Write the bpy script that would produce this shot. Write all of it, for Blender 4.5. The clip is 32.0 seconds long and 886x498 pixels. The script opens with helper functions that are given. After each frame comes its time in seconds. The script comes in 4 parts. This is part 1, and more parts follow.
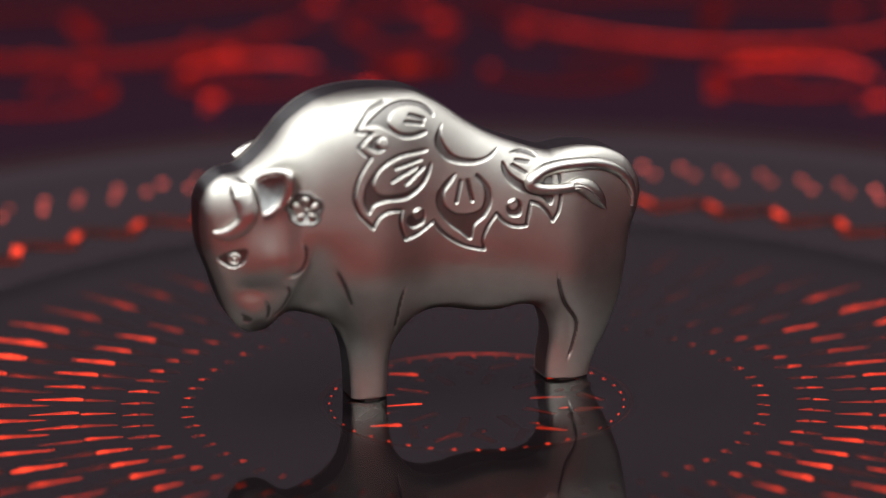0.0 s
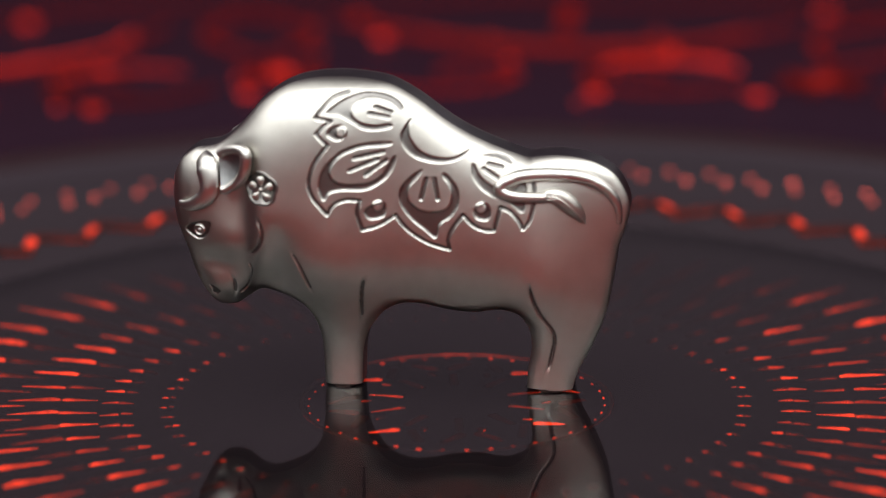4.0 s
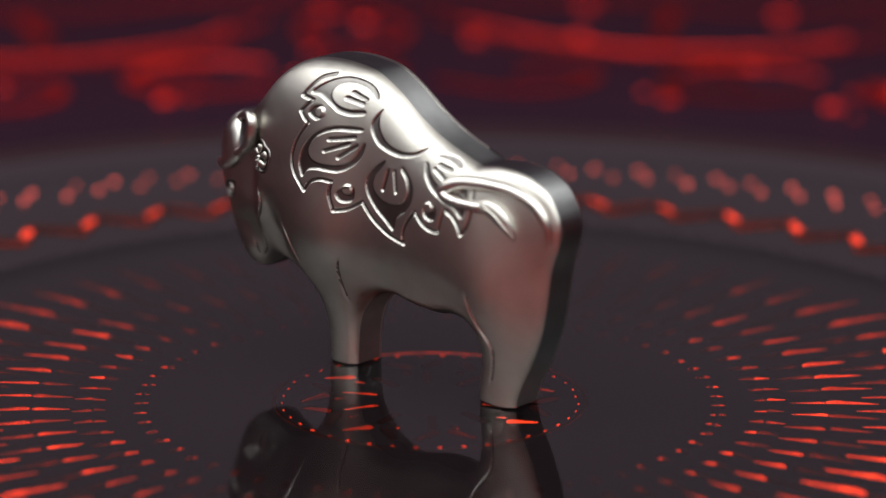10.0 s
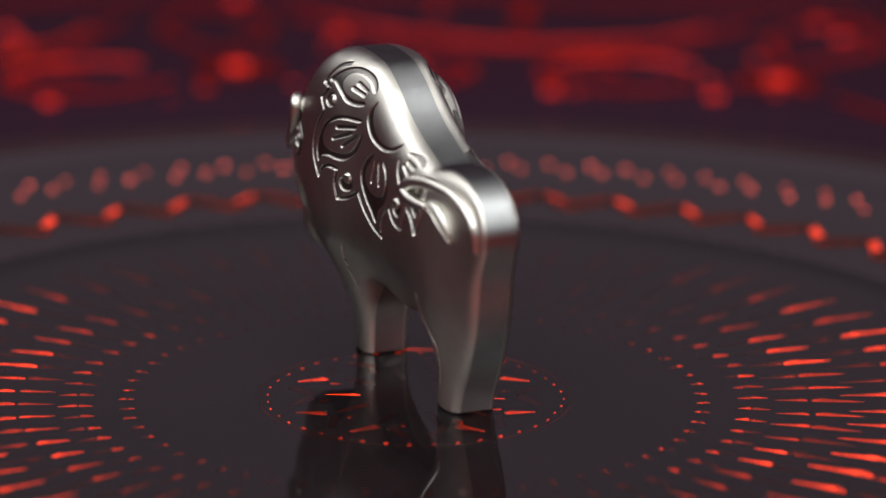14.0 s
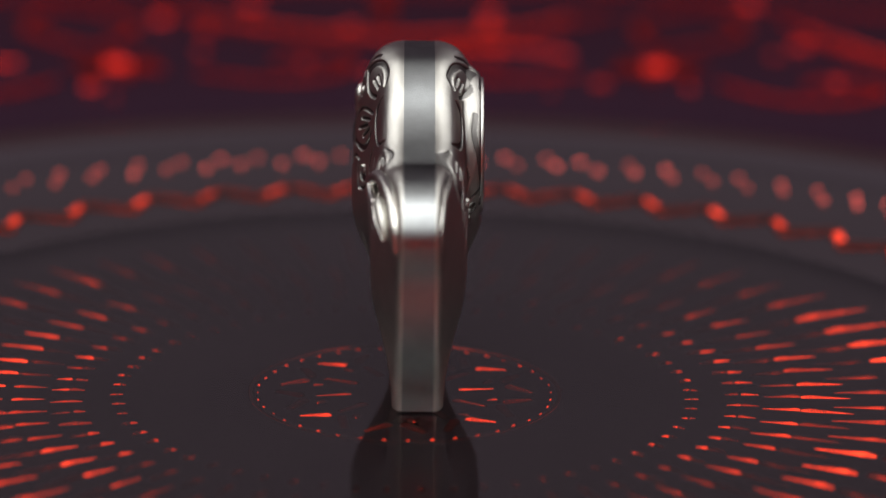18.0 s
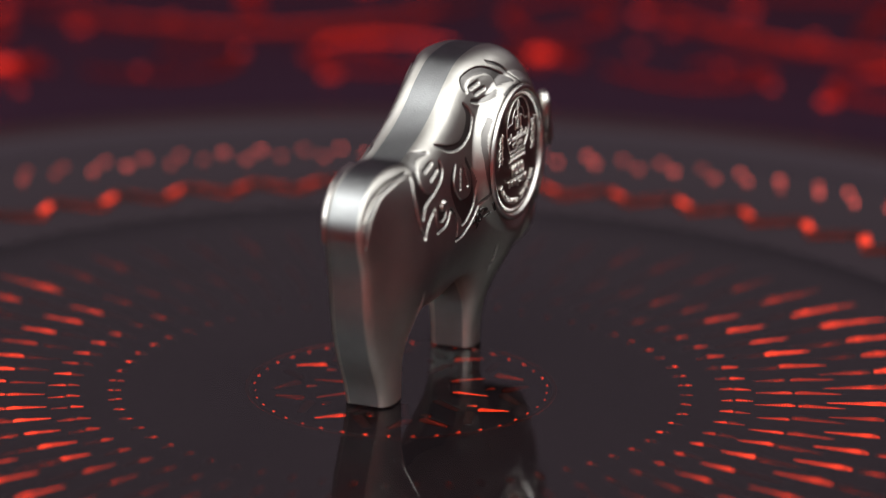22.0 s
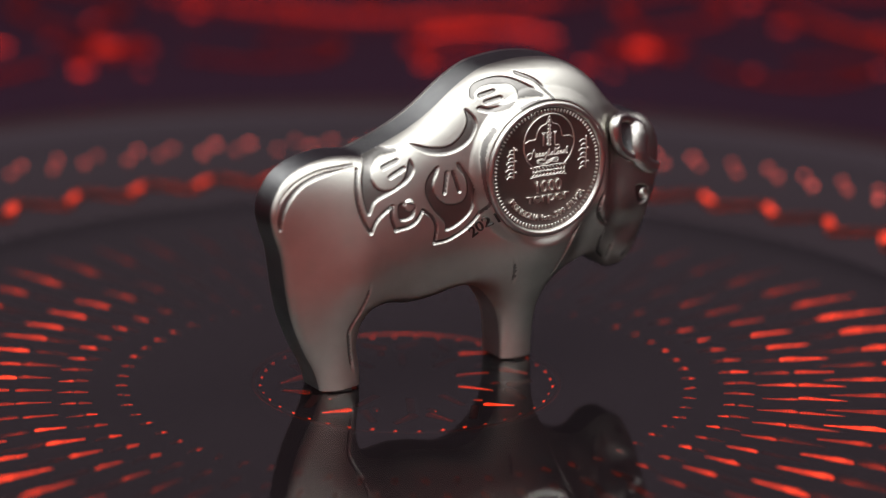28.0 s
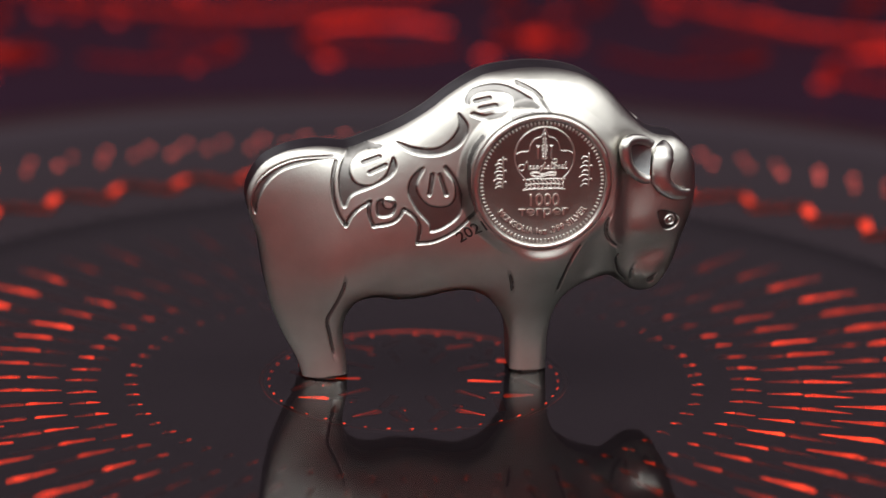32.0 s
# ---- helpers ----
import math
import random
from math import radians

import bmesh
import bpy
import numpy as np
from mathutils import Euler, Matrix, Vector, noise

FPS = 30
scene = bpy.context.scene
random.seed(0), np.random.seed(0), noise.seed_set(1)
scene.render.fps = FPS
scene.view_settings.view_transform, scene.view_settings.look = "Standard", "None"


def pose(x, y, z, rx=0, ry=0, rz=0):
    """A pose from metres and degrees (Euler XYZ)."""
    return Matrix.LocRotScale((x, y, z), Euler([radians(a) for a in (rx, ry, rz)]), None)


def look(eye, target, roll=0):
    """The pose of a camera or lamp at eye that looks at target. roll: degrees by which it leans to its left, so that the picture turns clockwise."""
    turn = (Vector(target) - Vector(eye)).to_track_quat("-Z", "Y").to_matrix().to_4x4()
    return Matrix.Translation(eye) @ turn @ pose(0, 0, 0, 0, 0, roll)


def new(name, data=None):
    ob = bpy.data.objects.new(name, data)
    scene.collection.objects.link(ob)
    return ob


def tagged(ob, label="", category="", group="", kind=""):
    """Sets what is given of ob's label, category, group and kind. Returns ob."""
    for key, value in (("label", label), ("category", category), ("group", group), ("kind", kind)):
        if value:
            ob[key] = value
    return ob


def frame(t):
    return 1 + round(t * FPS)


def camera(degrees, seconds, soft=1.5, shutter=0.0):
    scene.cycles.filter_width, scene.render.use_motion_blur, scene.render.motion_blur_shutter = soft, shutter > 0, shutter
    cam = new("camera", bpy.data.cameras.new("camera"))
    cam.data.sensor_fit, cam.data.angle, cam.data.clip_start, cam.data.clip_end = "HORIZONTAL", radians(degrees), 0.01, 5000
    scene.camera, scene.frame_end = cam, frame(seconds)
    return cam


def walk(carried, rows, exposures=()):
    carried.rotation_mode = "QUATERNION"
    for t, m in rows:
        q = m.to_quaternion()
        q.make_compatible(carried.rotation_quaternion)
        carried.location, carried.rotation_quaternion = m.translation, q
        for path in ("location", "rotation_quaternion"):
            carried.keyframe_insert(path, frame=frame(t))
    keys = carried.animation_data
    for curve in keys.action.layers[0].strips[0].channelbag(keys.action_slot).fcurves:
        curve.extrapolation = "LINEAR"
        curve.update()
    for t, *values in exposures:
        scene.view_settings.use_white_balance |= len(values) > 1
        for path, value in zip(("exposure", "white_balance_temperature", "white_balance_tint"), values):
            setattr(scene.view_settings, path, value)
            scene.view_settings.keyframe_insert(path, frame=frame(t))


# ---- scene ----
# ---------------------------------------------------------------- camera and its place
MM = 0.001
START_TURN = 197.25           # degrees of the turntable at the start
TURN_RATE = -5.923            # degrees a second
HEADING = 102.0               # the ox's long axis on the turntable
PLATE_X, PLATE_Y = -2.69, -2.12  # middle of the plate on the turntable, mm
LEAN_X, LEAN_Y = 0.43, -0.645    # lean of the table top, fitted to the camera's view, degrees
UNDER = -1.4                  # the cut pattern lies under the clear top glass, mm

cam = camera(14.25, 32.0, soft=1.25)
EYE = (0.0, -275.8 * MM, 91.9 * MM)
AIM = (-0.00119 * 275.8 * MM, 0.0, (91.9 - 275.8 * math.tan(radians(16.427))) * MM)
walk(cam, [(0.0, look(EYE, AIM)), (32.0, look(EYE, AIM))])
cam.data.dof.use_dof = True
cam.data.dof.focus_distance = 287 * MM
cam.data.dof.aperture_fstop = 17.0

# ---------------------------------------------------------------- light
world = bpy.data.worlds.new("studio_air")
scene.world = world
world.use_nodes = True
world.node_tree.nodes["Background"].inputs[0].default_value = (0.98, 0.735, 0.89, 1)
world.node_tree.nodes["Background"].inputs[1].default_value = 0.05


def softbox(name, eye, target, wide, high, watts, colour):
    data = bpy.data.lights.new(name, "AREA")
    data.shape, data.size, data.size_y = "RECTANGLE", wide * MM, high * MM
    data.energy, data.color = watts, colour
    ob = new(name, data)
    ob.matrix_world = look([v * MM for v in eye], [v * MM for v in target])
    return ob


# a tent of softboxes round the set, and an unseen red fill added low in front for the plate's red
softbox("front_softbox", (0, -300, 440), (0, 0, 10), 860, 420, 5.4, (0.985, 1.0, 0.975))
softbox("side_softbox", (-370, 25, 440), (0, 0, 10), 700, 300, 2.1, (1.0, 0.99, 0.97))
softbox("side_softbox", (370, 25, 440), (0, 0, 10), 700, 300, 1.5, (1.0, 0.99, 0.97))
softbox("overhead_softbox", (0, 40, 480), (0, 0, 0), 500, 260, 0.4, (1.0, 0.98, 0.94))
softbox("rear_softbox", (0, 540, 215), (0, 0, 20), 1100, 270, 0.095, (1.0, 0.77, 0.93))
softbox("red_fill_lamp", (4, -46, 3.2), (2, 0, 9), 130, 6.0, 0.0025, (1.0, 0.06, 0.03))
scene.view_settings.exposure = 0.0


# ---------------------------------------------------------------- materials
def material(name):
    m = bpy.data.materials.new(name)
    m.use_nodes = True
    nt = m.node_tree
    return m, nt, nt.nodes["Principled BSDF"]


def add(nt, kind, **values):
    n = nt.nodes.new(kind)
    for key, value in values.items():
        n.inputs[key].default_value = value
    return n


def noise_tex(nt, scale, detail=4.0, rough=0.55):
    co = nt.nodes.new("ShaderNodeTexCoord")
    n = add(nt, "ShaderNodeTexNoise", Scale=scale, Detail=detail, Roughness=rough)
    nt.links.new(co.outputs["Object"], n.inputs["Vector"])
    return n


def ramp(nt, source, a, b, lo=0.3, hi=0.7):
    r = nt.nodes.new("ShaderNodeValToRGB")
    r.color_ramp.elements[0].position, r.color_ramp.elements[1].position = lo, hi
    r.color_ramp.elements[0].color, r.color_ramp.elements[1].color = (*a, 1), (*b, 1)
    nt.links.new(source, r.inputs[0])
    return r


def silver(name, light, dark, rough_lo, rough_hi, bump):
    """Satin metal: a soft lobe, tarnish in clouds and fine grain."""
    m, nt, p = material(name)
    nt.nodes.remove(p)
    metal = nt.nodes.new("ShaderNodeBsdfAnisotropic")
    metal.distribution = "BECKMANN"
    nt.links.new(metal.outputs[0], nt.nodes["Material Output"].inputs["Surface"])
    big = noise_tex(nt, 260, 3)
    fine = noise_tex(nt, 5200, 5, 0.6)
    col = ramp(nt, big.outputs[0], dark, light)
    nt.links.new(col.outputs[0], metal.inputs["Color"])
    rg = ramp(nt, fine.outputs[0], (rough_lo,) * 3, (rough_hi,) * 3)
    nt.links.new(rg.outputs[0], metal.inputs["Roughness"])
    b = add(nt, "ShaderNodeBump", Strength=bump, Distance=0.00004)
    nt.links.new(fine.outputs[0], b.inputs["Height"])
    nt.links.new(b.outputs[0], metal.inputs["Normal"])
    return m


SILVER = silver("antique_silver", (0.62, 0.605, 0.565), (0.52, 0.505, 0.47), 0.47, 0.54, 0.3)
BRIGHT = silver("polished_silver", (0.68, 0.66, 0.625), (0.58, 0.56, 0.53), 0.42, 0.48, 0.15)
DARK = silver("oxidised_silver", (0.25, 0.24, 0.23), (0.18, 0.172, 0.166), 0.44, 0.54, 0.5)
# near-black silver: painted shade for the engraved year and the hoof gaps
RECESS_SHADE = silver("recess_shade_silver", (0.10, 0.095, 0.09), (0.06, 0.058, 0.055), 0.45, 0.6, 0.5)
EDGE = silver("satin_silver_edge", (0.33, 0.34, 0.345), (0.25, 0.255, 0.26), 0.42, 0.52, 0.5)
LETTER = silver("raised_letter_silver", (0.78, 0.75, 0.70), (0.66, 0.635, 0.60), 0.46, 0.54, 0.2)
FIELD = silver("oxidised_coin_field", (0.32, 0.285, 0.262), (0.25, 0.222, 0.205), 0.48, 0.58, 0.3)

GLASS, nt, p = material("black_plate_glass")
p.inputs["Base Color"].default_value = (0.0125, 0.0088, 0.0112, 1)
p.inputs["IOR"].default_value = 1.44
smear = noise_tex(nt, 70, 6, 0.6)
rg = ramp(nt, smear.outputs[0], (0.012,) * 3, (0.05,) * 3, 0.35, 0.75)
nt.links.new(rg.outputs[0], p.inputs["Roughness"])

BACKING, nt, p = material("black_glass_backing")
cloud = noise_tex(nt, 55, 5, 0.6)
c = ramp(nt, cloud.outputs[0], (0.0085, 0.006, 0.0072), (0.0115, 0.0082, 0.0096))
nt.links.new(c.outputs[0], p.inputs["Base Color"])
p.inputs["Roughness"].default_value = 0.6
p.inputs["Specular IOR Level"].default_value = 0.0

# clear polished top glass: gloss over what lies beneath, faintly smeared
COVER, nt, p = material("clear_top_glass")
nt.nodes.remove(p)
clear = nt.nodes.new("ShaderNodeBsdfTransparent")
gloss = nt.nodes.new("ShaderNodeBsdfAnisotropic")
edge = add(nt, "ShaderNodeFresnel", IOR=1.46)
smear = noise_tex(nt, 70, 6, 0.6)
rg = ramp(nt, smear.outputs[0], (0.012,) * 3, (0.06,) * 3, 0.35, 0.75)
nt.links.new(rg.outputs[0], gloss.inputs["Roughness"])
both = nt.nodes.new("ShaderNodeMixShader")
nt.links.new(edge.outputs[0], both.inputs[0])
nt.links.new(clear.outputs[0], both.inputs[1])
nt.links.new(gloss.outputs[0], both.inputs[2])
nt.links.new(both.outputs[0], nt.nodes["Material Output"].inputs["Surface"])

BAND, nt, p = material("dark_band_lacquer")
p.inputs["Base Color"].default_value = (0.011, 0.003, 0.009, 1)
p.inputs["IOR"].default_value = 1.1
p.inputs["Roughness"].default_value = 0.22


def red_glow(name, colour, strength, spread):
    """Red emission put in for the light that cut glass and ornament catch."""
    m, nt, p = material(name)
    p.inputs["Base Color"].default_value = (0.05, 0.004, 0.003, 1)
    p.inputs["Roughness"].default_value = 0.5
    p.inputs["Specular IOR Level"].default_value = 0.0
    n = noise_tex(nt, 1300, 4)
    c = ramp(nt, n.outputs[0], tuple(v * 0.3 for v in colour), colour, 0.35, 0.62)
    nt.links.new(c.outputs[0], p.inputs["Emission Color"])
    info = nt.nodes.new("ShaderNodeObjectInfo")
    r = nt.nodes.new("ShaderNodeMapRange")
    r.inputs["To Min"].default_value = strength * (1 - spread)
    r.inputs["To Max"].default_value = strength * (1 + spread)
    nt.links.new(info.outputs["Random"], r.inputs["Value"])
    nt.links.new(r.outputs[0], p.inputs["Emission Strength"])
    return m


CUT = red_glow("cut_glass_glint", (1.0, 0.052, 0.014), 2.1, 0.6)
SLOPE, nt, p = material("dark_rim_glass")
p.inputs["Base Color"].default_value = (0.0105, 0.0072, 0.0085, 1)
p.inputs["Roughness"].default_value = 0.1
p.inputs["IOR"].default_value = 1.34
# dark material of fins and walls added to hide glow from some sides
SHADE, nt, p = material("glow_baffle")
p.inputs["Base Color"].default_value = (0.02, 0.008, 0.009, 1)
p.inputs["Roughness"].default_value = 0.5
RING = red_glow("ring_glass_glint", (0.9, 0.06, 0.025), 0.8, 0.0)
RIM = red_glow("rim_glass_glint", (0.9, 0.06, 0.028), 2.2, 0.3)
BEAD = red_glow("glass_bead_glint", (0.75, 0.1, 0.075), 3.4, 0.5)
ORN = red_glow("red_ornament_glow", (0.75, 0.012, 0.012), 0.15, 0.85)
GLINT = red_glow("red_ornament_glint", (0.9, 0.03, 0.018), 0.95, 0.6)


# ---------------------------------------------------------------- mesh helpers
def part(name, mesh, mat, parent, label=""):
    """Links a mesh as one part of a thing."""
    if isinstance(mesh, bmesh.types.BMesh):
        data = bpy.data.meshes.new(name)
        mesh.to_mesh(data)
        mesh.free()
        mesh = data
    if not mesh.materials:
        mesh.materials.append(mat)
    ob = new(name, mesh)
    ob.parent = parent
    if label:
        ob["label"] = label
    return ob


def mesh_of(name, verts, faces, smooth=True):
    me = bpy.data.meshes.new(name)
    me.from_pydata([tuple(v) for v in verts], [], faces)
    me.update()
    if smooth:
        me.polygons.foreach_set("use_smooth", [True] * len(me.polygons))
    return me


def spline(points, per=8, closed=False):
    """A smooth line through the control points (Catmull-Rom)."""
    p = [np.array(q, float) for q in points]
    n = len(p)
    out = []
    for i in range(n if closed else n - 1):
        a, b, c, d = (p[(i + k) % n] if closed else p[min(max(i + k, 0), n - 1)] for k in (-1, 0, 1, 2))
        for s in range(per):
            u = s / per
            out.append(0.5 * (2 * b + (c - a) * u + (2 * a - 5 * b + 4 * c - d) * u * u + (3 * b - a - 3 * c + d) * u ** 3))
    if not closed:
        out.append(p[-1])
    return np.array(out)


def to_line(x, z, line, closed=False):
    """Distance of every (x, z) to a polyline."""
    best = np.full(x.shape, 1e9)
    pts = list(line) + ([line[0]] if closed else [])
    for a, b in zip(pts[:-1], pts[1:]):
        dx, dz = b[0] - a[0], b[1] - a[1]
        u = np.clip(((x - a[0]) * dx + (z - a[1]) * dz) / (dx * dx + dz * dz + 1e-12), 0, 1)
        best = np.minimum(best, (x - a[0] - u * dx) ** 2 + (z - a[1] - u * dz) ** 2)
    return np.sqrt(best)


def inside(x, z, line):
    hit = np.zeros(x.shape, bool)
    j = len(line) - 1
    for i in range(len(line)):
        (xi, zi), (xj, zj) = line[i], line[j]
        if zi != zj:
            hit ^= ((zi > z) != (zj > z)) & (x < (xj - xi) * (z - zi) / (zj - zi) + xi)
        j = i
    return hit


def step(v, a, b):
    u = np.clip((v - a) / (b - a), 0, 1)
    return u * u * (3 - 2 * u)


def tube(name, path, radii, sides=12, squash=1.0):
    """A tapered rod along a path of 3D points, with rounded ends."""
    path = [Vector(q) for q in path]
    verts, faces = [], []
    n = len(path)
    for i, q in enumerate(path):
        t = (path[min(i + 1, n - 1)] - path[max(i - 1, 0)]).normalized()
        u = t.cross(Vector((0, 1, 0)))
        u = u.normalized() if u.length > 1e-6 else Vector((1, 0, 0))
        w = u.cross(t).normalized()
        for k in range(sides):
            a = 2 * math.pi * k / sides
            verts.append(q + (u * math.cos(a) + w * math.sin(a) * squash) * radii[i])
    for i in range(n - 1):
        for k in range(sides):
            a, b = i * sides + k, i * sides + (k + 1) % sides
            faces.append((a, b, b + sides, a + sides))
    faces.append(tuple(reversed(range(sides))))
    faces.append(tuple((n - 1) * sides + k for k in range(sides)))
    return mesh_of(name, verts, faces)


# ---------------------------------------------------------------- table
bm = bmesh.new()
bmesh.ops.create_circle(bm, cap_ends=True, segments=96, radius=40)
TABLE, nt, p = material("black_table_cloth")
n = noise_tex(nt, 600, 6)
c = ramp(nt, n.outputs[0], (0.010, 0.006, 0.008), (0.022, 0.013, 0.016))
nt.links.new(c.outputs[0], p.inputs["Base Color"])
p.inputs["Roughness"].default_value = 0.7
table = part("ground", bm, TABLE, None)
table.location.z = -9 * MM
tagged(table, "black cloth table top stretching away under the plate", "table", kind="structure")

# low red cloth screen added out of view all round, to tint reflections
CLOTH, nt, p = material("red_cloth")
n = noise_tex(nt, 40, 5)
c = ramp(nt, n.outputs[0], (0.03, 0.003, 0.007), (0.045, 0.004, 0.009))
nt.links.new(c.outputs[0], p.inputs["Base Color"])
p.inputs["Roughness"].default_value = 0.8
verts, faces = [], []
for k in range(72):
    a = 2 * math.pi * k / 72
    for r, z in ((430, -9), (430 + 4 * math.sin(9 * a), 70), (436 + 4 * math.sin(9 * a), 70), (438, -9)):
        verts.append((r * math.cos(a) * MM, r * math.sin(a) * MM, z * MM))
for k in range(72):
    for i in range(3):
        a, b = 4 * k + i, 4 * ((k + 1) % 72) + i
        faces.append((a, b, b + 1, a + 1))
screen = part("unseen_red_screen", mesh_of("unseen_red_screen", verts, faces), CLOTH, None)
tagged(screen, "low red cloth screen added unseen round the set to tint reflections", "screen", kind="structure")

# ---------------------------------------------------------------- the plate
plate = new("decorative_plate")
tagged(plate, "large round black glass plate with red cut pattern, glints put in as glow", "plate")


def lathe(name, profile, segments=180, gap=None):
    verts, faces = [], []
    n = len(profile)
    for k in range(segments):
        a = 2 * math.pi * k / segments
        for r, z in profile:
            verts.append(((PLATE_X + r * math.cos(a)) * MM, (PLATE_Y + r * math.sin(a)) * MM, z * MM))
    for k in range(segments):
        if gap and abs((k + 0.5) * 360 / segments - gap[0]) < gap[1]:
            continue
        for i in range(n - 1):
            a, b = k * n + i, ((k + 1) % segments) * n + i
            faces.append((a, b, b + 1, a + 1))
    return mesh_of(name, verts, faces)


part("backing_disc", lathe("backing_disc", [(0.001, UNDER), (20, UNDER), (40, UNDER), (72.9, UNDER), (73, -5), (0.001, -5)]), BACKING, plate, "black backing under the top glass")
part("top_glass", lathe("top_glass", [(73, 0), (54, 0), (40, 0), (20, 0), (0.001, 0)]), COVER, plate, "clear polished top glass with mirror-like gloss")
part("rim_band", lathe("rim_band", [(73.3, -0.6), (74, -0.35), (91, -0.35), (91.2, -0.6), (93, -0.6), (180, -0.5), (184, -1.2), (185, -3), (180, -9), (73.3, -9)]), BAND, plate, "dark lacquered outer band")
part("rim_step", lathe("rim_step", [(74.5, -0.34), (75, -0.2), (90, -0.2), (90.6, -0.34)]), GLASS, plate, "smooth dark step outside the beads")


def cut(name, length, wide, high, blunt, lean=21.0, gap=0.12, fin=0.2):
    """A tapered cut along x, its glint put in as glow. blunt +1: broad at the outer end, -1: at the inner end. Dark
    fins added leaning to the blunt end hide the glow on all but one side."""
    lo, hi = -length / 2, length / 2
    tall = lambda x: high * (0.14 + 0.86 * np.interp(blunt * x / hi, [-1, 0.55, 0.86, 1], [0, 0.8, 1, 0.45]))
    broad = lambda x: wide * (0.2 + 0.8 * np.interp(blunt * x / hi, [-1, 0.7, 1], [0, 1, 0.3]))
    verts, faces, marks = [], [], []
    n = 7
    for i in range(n):
        x = lo + length * i / (n - 1)
        verts += [(x, -broad(x) / 2, 0), (x, 0, tall(x)), (x, broad(x) / 2, 0)]
    for i in range(n - 1):
        k = 3 * i
        faces += [(k, k + 3, k + 4, k + 1), (k + 1, k + 4, k + 5, k + 2)]
        marks += [0, 0]
    if blunt > 0:
        k = len(verts)
        w = broad(hi) * 0.8
        verts += [(hi + 0.03, -w, 0), (hi + 0.03, w, 0), (hi + 0.03, w, tall(hi)), (hi + 0.03, -w, tall(hi))]
        faces.append((k, k + 1, k + 2, k + 3))
        marks.append(0)
    if fin:
        count = max(2, round(length / gap))
        slant = blunt * math.tan(radians(lean)) * fin
        for i in range(count + 1):
            x = lo + length * i / count
            for side in (-1, 1):
                k = len(verts)
                h = tall(x) + 0.05
                verts += [(x, 0, 0), (x + slant, side * fin, 0), (x + slant, side * fin, h), (x, 0, h)]
                faces.append((k, k + 1, k + 2, k + 3))
                marks.append(1)
    me = mesh_of(name, [(x * MM, y * MM, z * MM) for x, y, z in verts], faces, False)
    me.materials.append(CUT)
    me.materials.append(SHADE)
    me.polygons.foreach_set("material_index", marks)
    return me


def on_plate(ob, r, angle, z=0.0, spin=0.0):
    a = radians(angle)
    ob.location = ((PLATE_X + r * math.cos(a)) * MM, (PLATE_Y + r * math.sin(a)) * MM, z * MM)
    ob.rotation_euler = (0, 0, a + radians(spin))
    return ob


# rings of boat-shaped cuts: radius where the two halves meet, phase, then length and height of the inner and of the outer half
RINGS = [(23.4, 2.8, 0.5, 0.13, 0.55, 0.14), (27.3, 0.2, 1.1, 0.2, 1.5, 0.2), (32.25, 4.8, 3.1, 0.25, 4.0, 0.29), (39.9, 1.1, 5.2, 0.38, 7.3, 0.46)]
rnd = random.Random(4)
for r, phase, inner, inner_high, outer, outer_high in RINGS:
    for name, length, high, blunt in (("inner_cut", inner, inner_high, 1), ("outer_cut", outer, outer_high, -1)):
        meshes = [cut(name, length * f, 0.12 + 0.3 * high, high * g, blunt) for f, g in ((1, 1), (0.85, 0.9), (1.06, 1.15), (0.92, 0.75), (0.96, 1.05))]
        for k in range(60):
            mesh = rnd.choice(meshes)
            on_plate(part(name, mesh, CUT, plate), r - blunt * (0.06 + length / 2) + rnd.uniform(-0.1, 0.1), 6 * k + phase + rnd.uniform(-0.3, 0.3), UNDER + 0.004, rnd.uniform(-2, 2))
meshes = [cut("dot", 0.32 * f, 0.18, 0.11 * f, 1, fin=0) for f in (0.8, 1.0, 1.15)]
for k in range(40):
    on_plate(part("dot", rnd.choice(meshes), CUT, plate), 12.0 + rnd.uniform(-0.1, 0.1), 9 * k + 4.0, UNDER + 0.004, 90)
# a ten-petalled flower cut round the middle
side_cut = cut("petal_cut", 2.5, 0.28, 0.3, -1, 0.0, 0.12, 0.35)
stem_cut = cut("stem_cut", 2.9, 0.16, 0.18, -1, 0.0, 0.12, 0.35)
tip_cut = cut("tip_cut", 0.8, 0.2, 0.14, 1, 0.0, 0.12, 0.3)
for k in range(10):
    on_plate(part("petal_cut", side_cut, CUT, plate), 9.35, 36 * k + 34.3, UNDER + 0.004, 38)
    on_plate(part("petal_cut", side_cut, CUT, plate), 9.4, 36 * k + 16.7, UNDER + 0.004, -40)
    on_plate(part("stem_cut", stem_cut, CUT, plate), 5.9, 36 * k + 20.5, UNDER + 0.004)
    on_plate(part("tip_cut", tip_cut, CUT, plate), 7.3, 36 * k + 33.9, UNDER + 0.004, 25)
part("inner_ring", lathe("inner_ring", [(12.7, UNDER + 0.004), (12.75, UNDER + 0.12)], 180, (104, 20)), RING, plate, "thin raised ring with its red glint put in as glow")
part("ring_ridge", lathe("ring_ridge", [(12.77, UNDER + 0.125), (12.85, UNDER + 0.13), (13.15, UNDER + 0.004)], 180), BACKING, plate)
# radial baffles added so the ring's glow shows only along the radius
verts, faces = [], []
